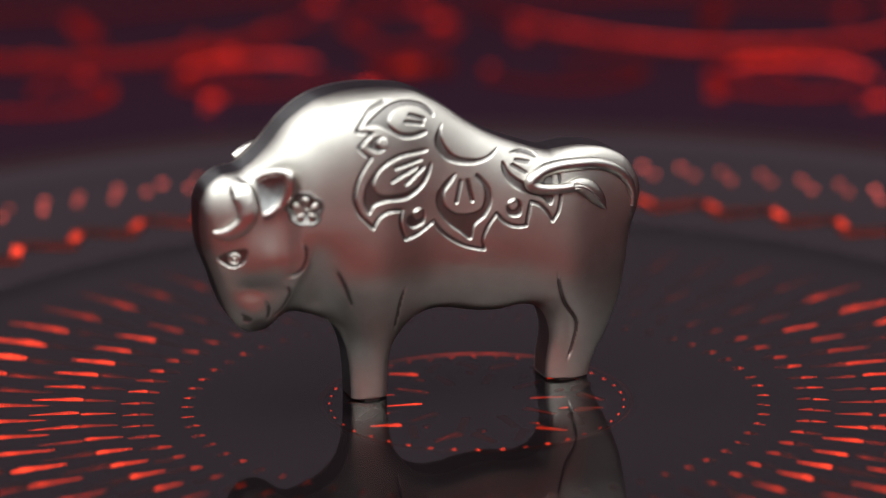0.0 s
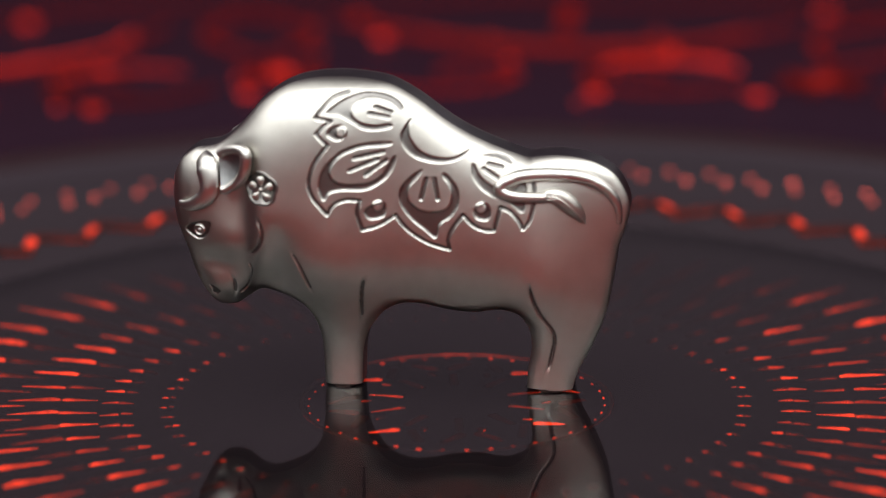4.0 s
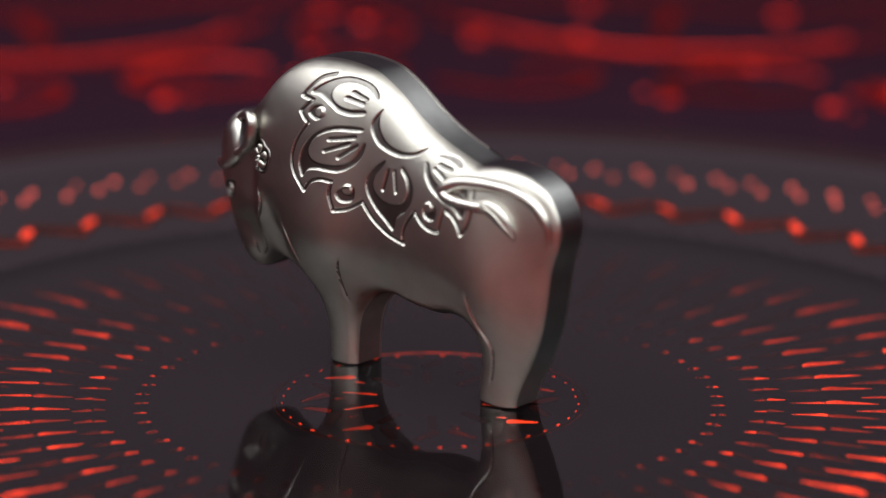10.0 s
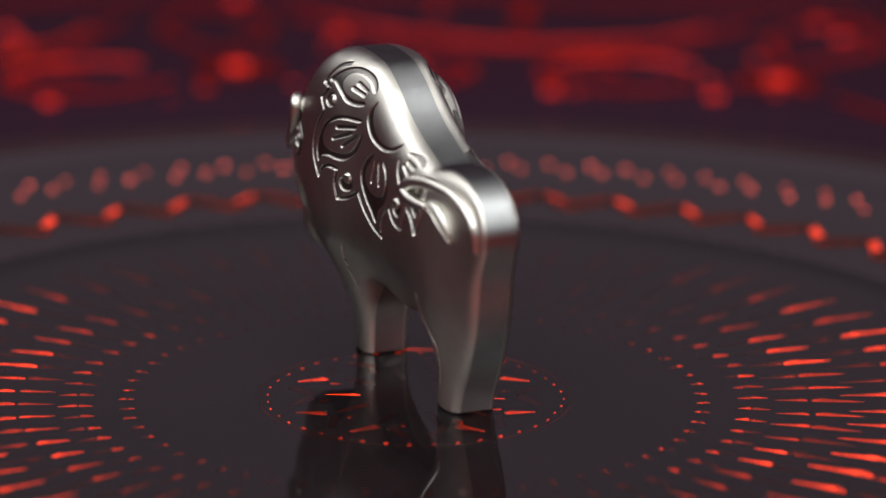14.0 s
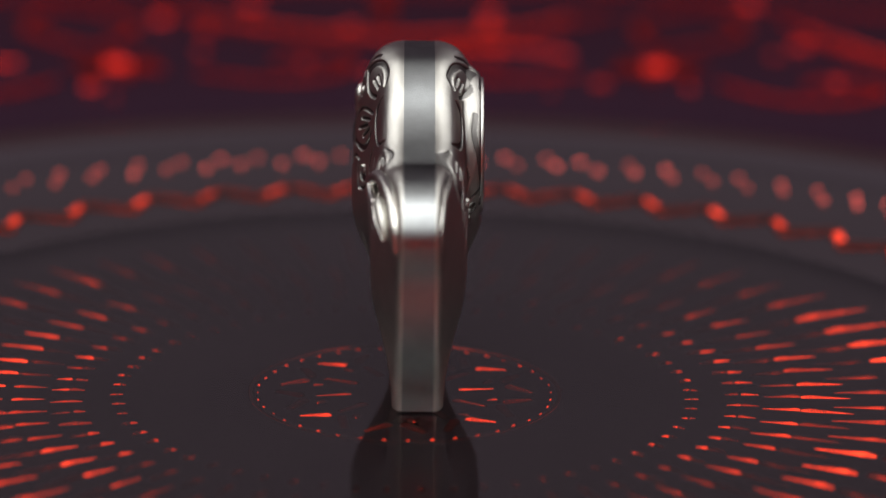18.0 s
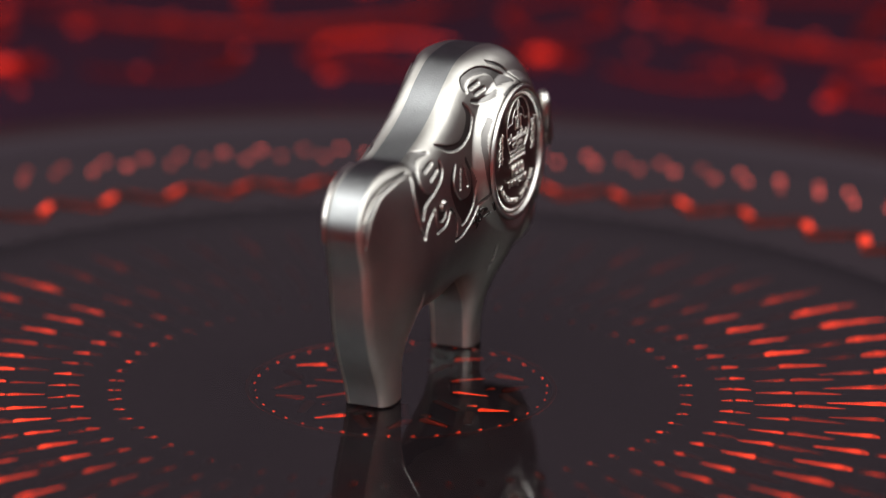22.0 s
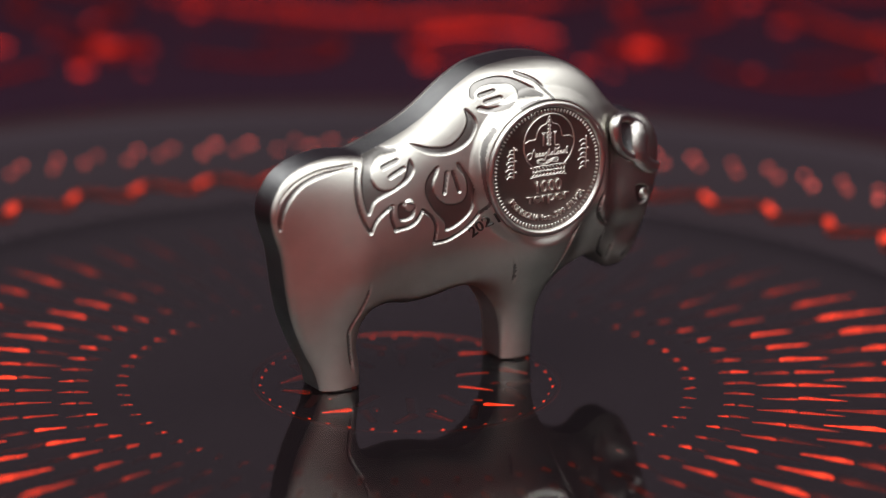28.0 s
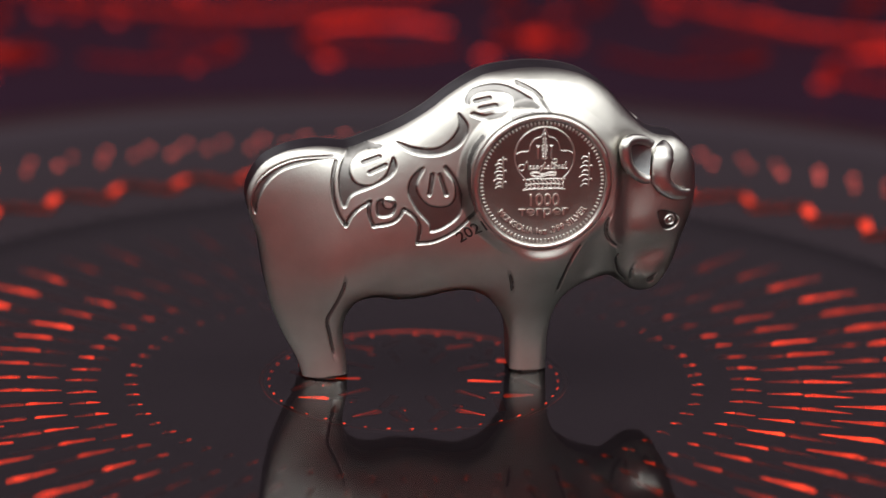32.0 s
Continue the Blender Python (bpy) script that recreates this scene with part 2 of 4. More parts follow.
for k in range(520):
    a = 2 * math.pi * k / 520
    for r, z in ((12.45, UNDER), (12.75, UNDER), (12.75, UNDER + 0.16), (12.45, UNDER + 0.16)):
        verts.append(((PLATE_X + r * math.cos(a)) * MM, (PLATE_Y + r * math.sin(a)) * MM, z * MM))
    faces.append((4 * k, 4 * k + 1, 4 * k + 2, 4 * k + 3))
part("ring_baffles", mesh_of("ring_baffles", verts, faces, False), SHADE, plate, "fine dark baffles added to hide the ring's glow sideways")
part("rim_slope", lathe("rim_slope", [(72.6, 0.42), (71.0, 0.4), (64.0, 0.3), (57.0, 0.12), (51.0, 0.004)]), SLOPE, plate, "dark glass slope that carries beads and dashes")
# trough walls added to hide each dash's glow unless seen along its length
trough = [(-2.7, -0.5, 0), (2.7, -0.5, 0), (2.7, 0.5, 0), (-2.7, 0.5, 0), (-2.7, -0.52, 0.3), (2.7, -0.52, 0.3), (2.7, 0.52, 0.3), (-2.7, 0.52, 0.3)]
dash_mesh = mesh_of("rim_dash", [(x * MM, y * MM, z * MM) for x, y, z in trough], [(0, 1, 2, 3), (0, 4, 5, 1), (3, 2, 6, 7)], False)
dash_mesh.materials.append(RIM)
dash_mesh.materials.append(SHADE)
dash_mesh.polygons.foreach_set("material_index", [0, 1, 1])
PERIOD = 360 / 54
for k in range(54):
    on_plate(part("rim_dash", dash_mesh, RIM, plate), 57.9, PERIOD * k + 1.25, 0.2, -46)
    on_plate(part("rim_dash", dash_mesh, RIM, plate), 57.9, PERIOD * k + 4.55, 0.2, 46)
bm = bmesh.new()
bmesh.ops.create_icosphere(bm, subdivisions=1, radius=0.3 * MM)
for v in bm.verts:
    v.co.z = max(v.co.z, -0.1 * MM) * 0.6
bead_mesh = bpy.data.meshes.new("bead")
bm.to_mesh(bead_mesh)
bm.free()
for k in range(54):
    for r, da in ((70.2, 0.7), (68.0, 2.4), (70.5, 3.9), (67.4, 5.6)):
        on_plate(part("bead", bead_mesh, BEAD, plate), r, PERIOD * k + da + rnd.uniform(-0.3, 0.3), 0.5)

# ornament on the outer band: twelve flowers with swags, scrolls and drops between them


def ribbon(name, points, widths, high=0.3):
    """A flat raised ribbon along a smooth line; the points are radius from the plate's middle and degrees."""
    line = spline([(r * math.cos(radians(a)), r * math.sin(radians(a))) for r, a in points], 7)
    ws = np.interp(np.linspace(0, 1, len(line)), np.linspace(0, 1, len(widths)), widths)
    verts, faces = [], []
    for i, q in enumerate(line):
        t = line[min(i + 1, len(line) - 1)] - line[max(i - 1, 0)]
        nrm = np.array((-t[1], t[0])) / (np.hypot(*t) + 1e-9) * ws[i] / 2
        for s, z in ((-1, 0), (-0.6, high), (0.6, high), (1, 0)):
            verts.append(((q[0] + nrm[0] * s) * MM, (q[1] + nrm[1] * s) * MM, z * MM))
    for i in range(len(line) - 1):
        for k in range(3):
            a = i * 4 + k
            faces.append((a, a + 1, a + 5, a + 4))
    return mesh_of(name, verts, faces)


ORNAMENT = {
    "swag": ribbon("swag", [(146, 4), (136, 7), (129, 11), (127.5, 15), (130, 19), (137, 23), (146, 26)], [0.8, 1.8, 3.0, 1.6, 2.8, 1.7, 0.7]),
    "scroll": ribbon("scroll", [(112, 4), (108, 8), (110, 12), (117, 13), (119, 10), (115, 8.5)], [0.6, 1.3, 1.6, 1.4, 1.2, 0.8]),
    "tendril": ribbon("tendril", [(112, 26), (107.5, 22), (109, 18.5), (116, 17), (119, 20), (115, 21.5)], [0.6, 1.3, 1.6, 1.4, 1.2, 0.8]),
    "bar": ribbon("bar", [(138, 15), (143, 15), (152, 15)], [1.8, 2.4, 2.0]),
    "garland": ribbon("garland", [(126, 0.5), (133, -2), (141, -2.5), (150, 0), (141, 2.5), (133, 2), (126, 0.5)], [1.0, 1.5, 1.4, 1.0, 1.4, 1.5, 1.0]),
    # bright streak on the swag: a highlight put in as a glowing ribbon
    "swag_vein": ribbon("swag_vein", [(141, 6), (134, 8), (130.5, 11), (129, 15), (131.5, 19), (136, 22), (141, 24.5)], [0.3, 0.5, 0.8, 0.35, 0.8, 0.45, 0.3], 0.5),
    "leaf_spray": ribbon("leaf_spray", [(121, 5), (124, 7.5), (123, 11), (119, 12.5)], [0.4, 1.4, 1.0, 0.3]),
    "edge_ribbon": ribbon("edge_ribbon", [(156, 0), (160, 6), (155, 12), (159, 18), (154, 24), (156, 30)], [0.8, 2.2, 0.7, 2.4, 0.8, 0.8]),
}
bm = bmesh.new()
bmesh.ops.create_icosphere(bm, subdivisions=1, radius=2.0 * MM)
for v in bm.verts:
    v.co = Vector((v.co.x * 1.3 + 3.6 * MM, v.co.y * 0.7, max(v.co.z, 0) * 0.25))
petal_mesh = bpy.data.meshes.new("petal")
bm.to_mesh(petal_mesh)
bm.free()
bm = bmesh.new()
bmesh.ops.create_icosphere(bm, subdivisions=2, radius=1.7 * MM)
for v in bm.verts:
    v.co.z = max(v.co.z, 0) * 0.5
flower_mesh = bpy.data.meshes.new("rosette")
bm.to_mesh(flower_mesh)
bm.free()
bm = bmesh.new()
bmesh.ops.create_icosphere(bm, subdivisions=2, radius=1.1 * MM)
for v in bm.verts:
    v.co.z = max(v.co.z, 0) * 0.5
drop_mesh = bpy.data.meshes.new("drop")
bm.to_mesh(drop_mesh)
bm.free()
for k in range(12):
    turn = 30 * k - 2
    rosette = on_plate(part("rosette", flower_mesh, GLINT, plate), 117, turn, -0.5)
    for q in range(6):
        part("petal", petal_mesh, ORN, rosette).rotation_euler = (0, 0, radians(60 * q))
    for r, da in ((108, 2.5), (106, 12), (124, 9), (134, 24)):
        on_plate(part("drop", drop_mesh, GLINT if da in (2.5, 12) else ORN, plate), r, turn + da, -0.5)
    # scattered glints put in as small glowing drops
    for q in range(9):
        spark = on_plate(part("spark", drop_mesh, GLINT if q % 3 == 0 else ORN, plate), 104 + 6.2 * q + rnd.uniform(-2, 2), turn + rnd.uniform(-14, 14), -0.5)
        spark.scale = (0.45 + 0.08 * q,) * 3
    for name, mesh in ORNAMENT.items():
        ob = part(name, mesh, GLINT if name in ("swag_vein", "leaf_spray") else ORN, plate)
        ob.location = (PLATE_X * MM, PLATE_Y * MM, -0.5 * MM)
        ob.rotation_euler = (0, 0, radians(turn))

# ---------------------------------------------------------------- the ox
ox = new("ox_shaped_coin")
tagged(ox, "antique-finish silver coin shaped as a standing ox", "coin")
MID = 2.1                    # the ox's middle plane beside the turntable's axis, mm
HALF_EDGE = 1.25             # half the width of the flat edge, mm

TOP = [(21.1, 17.5), (20.5, 18.8), (19.3, 19.75), (17.5, 20.15), (15.82, 21.52), (13.98, 23.61), (12.16, 24.91), (10.35, 25.56),
       (8.09, 25.83), (5.84, 25.74), (3.59, 25.32), (1.33, 24.08), (-0.92, 22.41), (-3.19, 21.06), (-5.46, 20.03), (-7.28, 19.38),
       (-8.3, 19.45), (-10.0, 19.56), (-12.27, 19.19), (-14.09, 18.25), (-15.1, 16.85), (-15.5, 15.44)]
REAR = [(-15.2, 13.8), (-14.6, 11.95), (-14.1, 8.64), (-13.55, 6.26), (-12.6, 3.88), (-11.6, 1.96), (-11.15, 0.7), (-11.0, 0.0)]
BELLY = [(-7.3, 0.0), (-7.42, 1.77), (-7.7, 3.44), (-7.6, 4.63), (-7.2, 5.68), (-6.39, 6.4), (-4.57, 6.44), (-3.2, 6.2), (-0.93, 6.39),
         (1.35, 6.87), (2.94, 6.77), (4.3, 6.06), (5.4, 4.87), (5.9, 3.44), (6.05, 1.77), (6.1, 0.0)]
CHEST = [(9.1, 0.0), (9.15, 1.53), (9.25, 3.2), (9.6, 4.87), (10.35, 6.3), (11.57, 7.25), (12.93, 7.77), (14.1, 7.95), (15.2, 7.35)]
FACE = [(16.12, 6.73), (17.04, 6.58), (17.81, 6.77), (18.6, 7.5), (19.25, 8.6), (19.8, 10.0), (20.15, 11.2), (20.55, 12.3),
        (21.0, 13.7), (21.2, 15.6)]


def outline():
    a = spline(TOP + REAR, 9)
    b = spline(BELLY, 9)
    c = spline(CHEST + FACE + TOP[:1], 9)[:-1]
    return np.concatenate([a, b, c])


OUT = outline()
OUT[:, 1] += -0.2 * step(OUT[:, 1], 15, 20) * step(OUT[:, 0], -7, -1)
OUT[:, 1] += 0.25 * step(OUT[:, 1], 5, 6.2) * (1 - step(OUT[:, 1], 8, 9)) * step(OUT[:, 0], -7, -5) * (1 - step(OUT[:, 0], 4, 6))
# for the swell of the faces the legs run on below the hooves
SWELL = OUT.copy()
SWELL[:, 1] = np.where(SWELL[:, 1] < 0.02, -4.0, SWELL[:, 1])
OUT[:, 1] = np.maximum(OUT[:, 1], 0.16)


JAW = [(13.6, 15.2), (13.25, 13.8), (13.4, 12.6), (13.9, 11.4), (14.3, 10.1), (14.8, 8.7), (15.5, 7.5)]


def ease(v, a, b):
    return 0.5 + 0.5 * np.tanh(3.0 * (v - (a + b) / 2) / (b - a))


def lump(x, z, cx, cz, rx, rz, amount):
    return amount * np.exp(-((x - cx) / rx) ** 2 - ((z - cz) / rz) ** 2)


FIELD_STEP = 0.19
FX0, FZ0 = -16.6, -4.6


def swell_field(reach=4.5):
    """A smooth cushion over the outline: 0 at the edge, towards 1 far inside, without creases."""
    xs, zs = np.arange(FX0, 22.2, FIELD_STEP), np.arange(FZ0, 27.2, FIELD_STEP)
    gx, gz = np.meshgrid(xs, zs, indexing="ij")
    inn = inside(gx.ravel(), gz.ravel(), SWELL).reshape(gx.shape)
    d = to_line(gx.ravel(), gz.ravel(), SWELL, True).reshape(gx.shape)
    k = (FIELD_STEP / reach) ** 2
    f = np.where(inn, 1 - np.exp(-d / reach), 0.0)
    for _ in range(1600):
        f[1:-1, 1:-1] = (f[2:, 1:-1] + f[:-2, 1:-1] + f[1:-1, 2:] + f[1:-1, :-2] + k) / (4 + k)
        f[~inn] = 0
    # close to the edge the cushion follows the true distance
    known = inn & (d > 0.5)
    rate = np.where(known, f / np.maximum(d, 0.1), 0.0)
    for _ in range(14):
        w = known.astype(float)
        sw, sr = np.zeros_like(w), np.zeros_like(w)
        for ax, sh in ((0, 1), (0, -1), (1, 1), (1, -1)):
            sw += np.roll(w, sh, ax)
            sr += np.roll(rate * w, sh, ax)
        grow = ~known & (sw > 0)
        rate[grow] = sr[grow] / sw[grow]
        known |= grow
    return f, rate


def sample(grid, x, z):
    """Smooth (cubic) reading of a grid."""
    u, v = (x - FX0) / FIELD_STEP, (z - FZ0) / FIELD_STEP
    i, j = np.clip(u.astype(int), 1, grid.shape[0] - 3), np.clip(v.astype(int), 1, grid.shape[1] - 3)
    u, v = np.clip(u - i, 0, 1), np.clip(v - j, 0, 1)
    weigh = lambda t: ((-t + 2 * t * t - t ** 3) / 2, (2 - 5 * t * t + 3 * t ** 3) / 2, (t + 4 * t * t - 3 * t ** 3) / 2, (t ** 3 - t * t) / 2)
    wu, wv = weigh(u), weigh(v)
    return sum(wu[p] * wv[q] * grid[i + p - 1, j + q - 1] for p in range(4) for q in range(4))


CUSHION, EDGE_RATE = swell_field()


def base_height(x, z, d):
    """Half thickness of the ox at (x, z), d mm inside its outline."""
    full = 3.3 + 0.35 * ease(z, 1, 6) + 0.6 * ease(z, 3, 10) + 1.65 * ease(x, 1, 9) * ease(z, 5, 13) - 0.5 * ease(z, 9, 23)
    rear = 1 - ease(x, -15.5, -6.5)
    full = full * (1 - rear) + rear * (2.35 + 0.35 * (1 - ease(z, 1, 8)))
    head = ease(x, 13.2, 15.6) * (1 - ease(z, 18.5, 22))
    full = full * (1 - head) + head * (3.7 + 0.5 * ease(z, 7, 15))
    m = ease(d, 0.45, 0.75)
    f = np.clip(m * sample(CUSHION, x, z) + (1 - m) * sample(EDGE_RATE, x, z) * d, 0, 1)
    h = HALF_EDGE + (full - HALF_EDGE) * np.sqrt(1 - (1 - f) ** 2)
    soft = step(d, 0, 1.6)
    h = h + soft * (lump(x, z, 8.0, 9.5, 2.6, 4.5, 0.35) + lump(x, z, -9.3, 9.0, 2.6, 4.0, 0.3) + lump(x, z, -1.0, 8.6, 5.0, 2.2, -0.25)
                    + lump(x, z, 16.2, 12.6, 1.9, 2.0, 0.4) + lump(x, z, 17.3, 8.3, 1.5, 1.2, 0.3) + lump(x, z, 17.6, 10.6, 1.6, 0.9, -0.3)
                    + lump(x, z, 12.3, 10.0, 1.2, 2.6, -0.7))
    return h


def relief(x, z, d, side):
    """Height and a mark for oxidised recesses, with the engraving of one side."""
    h = base_height(x, z, d)
    dark = np.zeros(x.shape)
    for line, depth, wide in side["grooves"]:
        e = to_line(x, z, line)
        cut = 1 - step(e, wide * 0.45, wide)
        if depth > 0.21:
            for end in (line[0], line[-1]):
                cut *= step(np.hypot(x - end[0], z - end[1]), 0.0, 1.3)
        h -= depth * cut
        h += 0.008 * np.exp(-((e - wide * 1.2) / 0.07) ** 2)
        dark = np.maximum(dark, cut)
    for line in side["recesses"]:
        box = (x > line[:, 0].min() - 1) & (x < line[:, 0].max() + 1) & (z > line[:, 1].min() - 1) & (z < line[:, 1].max() + 1)
        e = np.full(x.shape, 9.0)
        e[box] = to_line(x[box], z[box], line, True)
        inn = np.zeros(x.shape, bool)
        inn[box] = inside(x[box], z[box], line)
        s = np.where(inn, e, -e)
        cut = step(s, -0.1, 0.08)
        h -= 0.15 * cut
        h += np.where(~inn, 0.006 * np.exp(-((e - 0.15) / 0.06) ** 2), 0)
        dark = np.maximum(dark, cut)
    for (cx, cz), r, lift in side["knobs"]:
        e = np.hypot(x - cx, z - cz)
        cut = 1 - step(e, r - 0.06, r + 0.06)
        h += lift * cut
        dark *= 1 - cut
    # neck behind the jaw
    e = to_line(x, z, spline(JAW, 6))
    jaw_x = np.interp(z, [p[1] for p in reversed(JAW)], [p[0] for p in reversed(JAW)])
    h -= 0.6 * np.exp(-e / 1.8) * (1 - ease(x - jaw_x, -0.7, 0.5)) * step(z, 6.5, 8) * (1 - step(z, 12.0, 15.5))
    cx, cz, r = side["coin"]
    if r:
        e = np.hypot(x - cx, z - cz)
        flat = 1 - step(e, r, r + 1.1)
        h = np.where(e < r, 4.75, h * (1 - flat) + 5.05 * flat)
    return np.maximum(h, HALF_EDGE), dark


L = -0.4


def left_side():
    settle = lambda z: z - 0.15 - 0.3 * float(step(np.array(z), 16, 22))
    sp = lambda pts, per=6, closed=False: spline([(x + L - 0.12, settle(z)) if x < 13 else (x + L + 0.25, z) for x, z in pts], per, closed)
    groove = lambda pts, depth=0.15, wide=0.18, per=6: (sp(pts, per), depth, wide)
    grooves = []
    for pts in ([(7.14, 25.3), (8.33, 24.9), (9.23, 23.97), (9.67, 23.38)], [(9.67, 23.38), (8.44, 23.16)], [(8.44, 23.16), (9.0, 22.75), (9.6, 22.15)],
                [(9.6, 22.15), (9.2, 21.7), (8.67, 21.29)], [(8.67, 21.29), (9.71, 19.78), (10.17, 18.17), (9.91, 16.93), (9.29, 16.1), (8.72, 15.5)],
                [(8.72, 15.5), (8.18, 16.28), (7.28, 16.65), (6.17, 16.56)], [(6.17, 16.56), (6.36, 15.5), (5.96, 14.2)], [(5.96, 14.2), (4.75, 14.48), (3.41, 15.27)],
                [(3.41, 15.27), (2.39, 14.02), (0.83, 13.0), (-0.87, 12.49)], [(-0.87, 12.49), (-0.74, 13.32), (-1.18, 14.34), (-1.94, 15.31)],
                [(-1.94, 15.31), (-2.75, 14.48), (-3.64, 14.11), (-4.4, 14.11)], [(-4.4, 14.11), (-4.66, 15.17), (-4.88, 15.96)],
                [(-4.88, 15.96), (-5.64, 15.64), (-6.31, 14.94), (-6.68, 14.25)], [(-6.68, 14.25), (-7.21, 14.94), (-7.51, 16.33), (-7.5, 17.71), (-7.18, 18.86)]):
        grooves.append(groove(pts))
    grooves += [groove(pts, 0.17, 0.2) for pts in (
        [(5.02, 24.11), (3.83, 23.66)], [(5.47, 23.66), (4.01, 23.34)], [(6.59, 20.19), (4.37, 20.6)], [(6.96, 19.14), (4.82, 20.01)],
        [(5.71, 18.72), (4.15, 19.91)], [(1.0, 18.26), (1.4, 16.56)], [(0.38, 18.26), (0.07, 16.56)], [(-3.53, 19.09), (-4.6, 18.35)], [(-3.89, 19.46), (-4.95, 19.18)])]
    grooves += [groove(pts, 0.22, 0.18) for pts in (
        [(11.87, 12.63), (11.13, 11.23), (10.47, 9.6), (10.04, 8.43)], [(5.71, 10.49), (6.12, 9.37), (6.31, 7.49), (6.37, 5.85)],
        [(-7.15, 9.97), (-7.34, 8.66), (-7.94, 7.02), (-9.08, 5.24), (-8.87, 3.25), (-8.4, 1.7)],
        [(14.08, 14.94), (13.65, 13.79), (13.85, 12.63), (14.5, 11.85), (15.3, 11.5)],
        [(16.69, 9.77), (16.3, 8.91), (16.31, 8.08), (16.54, 7.38)])]
    grooves.append(groove([(14.9, 10.7), (14.74, 10.1), (15.16, 8.81), (15.85, 8.0)], 0.14, 0.11))
    recesses = [sp(pts, 5, True) for pts in (
        [(8.78, 23.79), (7.45, 24.75), (5.9, 25.2), (4.35, 25.0), (3.38, 24.52), (2.9, 23.93), (3.12, 23.79), (3.92, 24.47), (5.24, 24.84), (6.35, 24.66),
         (6.88, 24.11), (6.8, 23.52), (6.13, 22.97), (5.03, 22.7), (3.92, 22.79), (3.79, 22.56), (4.81, 22.38), (5.92, 22.52), (6.8, 23.07), (7.9, 23.66)],
        [(3.93, 21.38), (6.14, 21.29), (7.7, 20.69), (8.96, 19.32), (9.37, 17.94), (9.2, 17.02), (8.93, 16.65), (8.53, 17.25), (7.5, 17.48), (5.72, 17.44),
         (4.38, 18.17), (3.71, 19.09), (3.4, 20.1), (3.66, 20.01), (4.38, 18.72), (5.27, 18.08), (6.61, 17.9), (7.94, 18.08), (8.52, 18.72), (8.42, 19.46),
         (7.7, 20.37), (6.15, 21.01), (4.02, 21.15)],
        [(1.53, 18.95), (2.38, 18.26), (3.05, 17.25), (2.96, 16.1), (2.16, 14.94), (1.05, 14.02), (0.25, 13.42), (-0.07, 14.48), (-0.96, 15.18), (-1.49, 16.1),
         (-1.49, 17.25), (-1.04, 18.08), (-0.42, 18.72), (-0.38, 18.4), (-0.87, 17.71), (-1.05, 16.79), (-0.74, 15.87), (0.16, 15.5), (1.49, 15.64),
         (2.38, 16.42), (2.38, 17.48), (1.8, 18.26), (1.4, 18.86)],
        [(-2.6, 19.32), (-2.73, 18.4), (-3.4, 17.43), (-4.52, 16.74), (-5.77, 16.28), (-6.62, 15.59), (-6.88, 17.02), (-6.83, 18.08), (-6.56, 18.81),
         (-6.29, 18.26), (-6.08, 17.48), (-4.96, 17.34), (-3.98, 17.8), (-3.18, 18.54), (-2.78, 19.41)],
        [(-3.44, 20.1), (-4.5, 20.2), (-5.39, 19.9), (-5.75, 19.5), (-5.49, 19.5), (-4.51, 19.95)],
        [(5.77, 15.78), (5.38, 15.04), (4.4, 15.18), (4.17, 15.87), (4.48, 16.33)], [(-2.83, 15.78), (-3.06, 15.04), (-3.86, 14.94), (-4.08, 15.64), (-3.72, 16.24)],
        [(8.71, 22.15), (8.35, 22.66), (7.73, 22.84), (7.38, 22.66), (7.43, 21.93), (7.92, 21.7), (8.36, 21.83)],
        [(2.28, 23.06), (2.95, 22.06), (2.82, 21.15), (1.93, 20.14), (0.16, 19.64), (-1.4, 19.87), (-2.37, 20.6), (-1.18, 20.01), (0.16, 20.01), (1.49, 20.56),
         (2.29, 21.61), (2.46, 22.52)],
        [(20.2, 13.2), (19.56, 13.75), (18.15, 14.0), (18.2, 13.2), (18.6, 12.7), (19.15, 12.5), (19.8, 12.8)],
        [(18.45, 8.48), (17.87, 8.3), (17.55, 8.0), (17.8, 7.67), (18.24, 7.8), (18.2, 8.1)])]
    knobs = [((x + L - 0.12, settle(z)), 0.42, 0.3) for x, z in ((7.6, 22.34), (4.75, 16.05), (-3.37, 15.87))] + [((19.3 + L, 13.2), 0.48, 0.17), ((19.3 + L, 13.2), 0.32, -0.14), ((19.3 + L, 13.2), 0.16, 0.12)]
    return {"grooves": grooves, "recesses": recesses, "knobs": knobs, "coin": (0, 0, 0)}


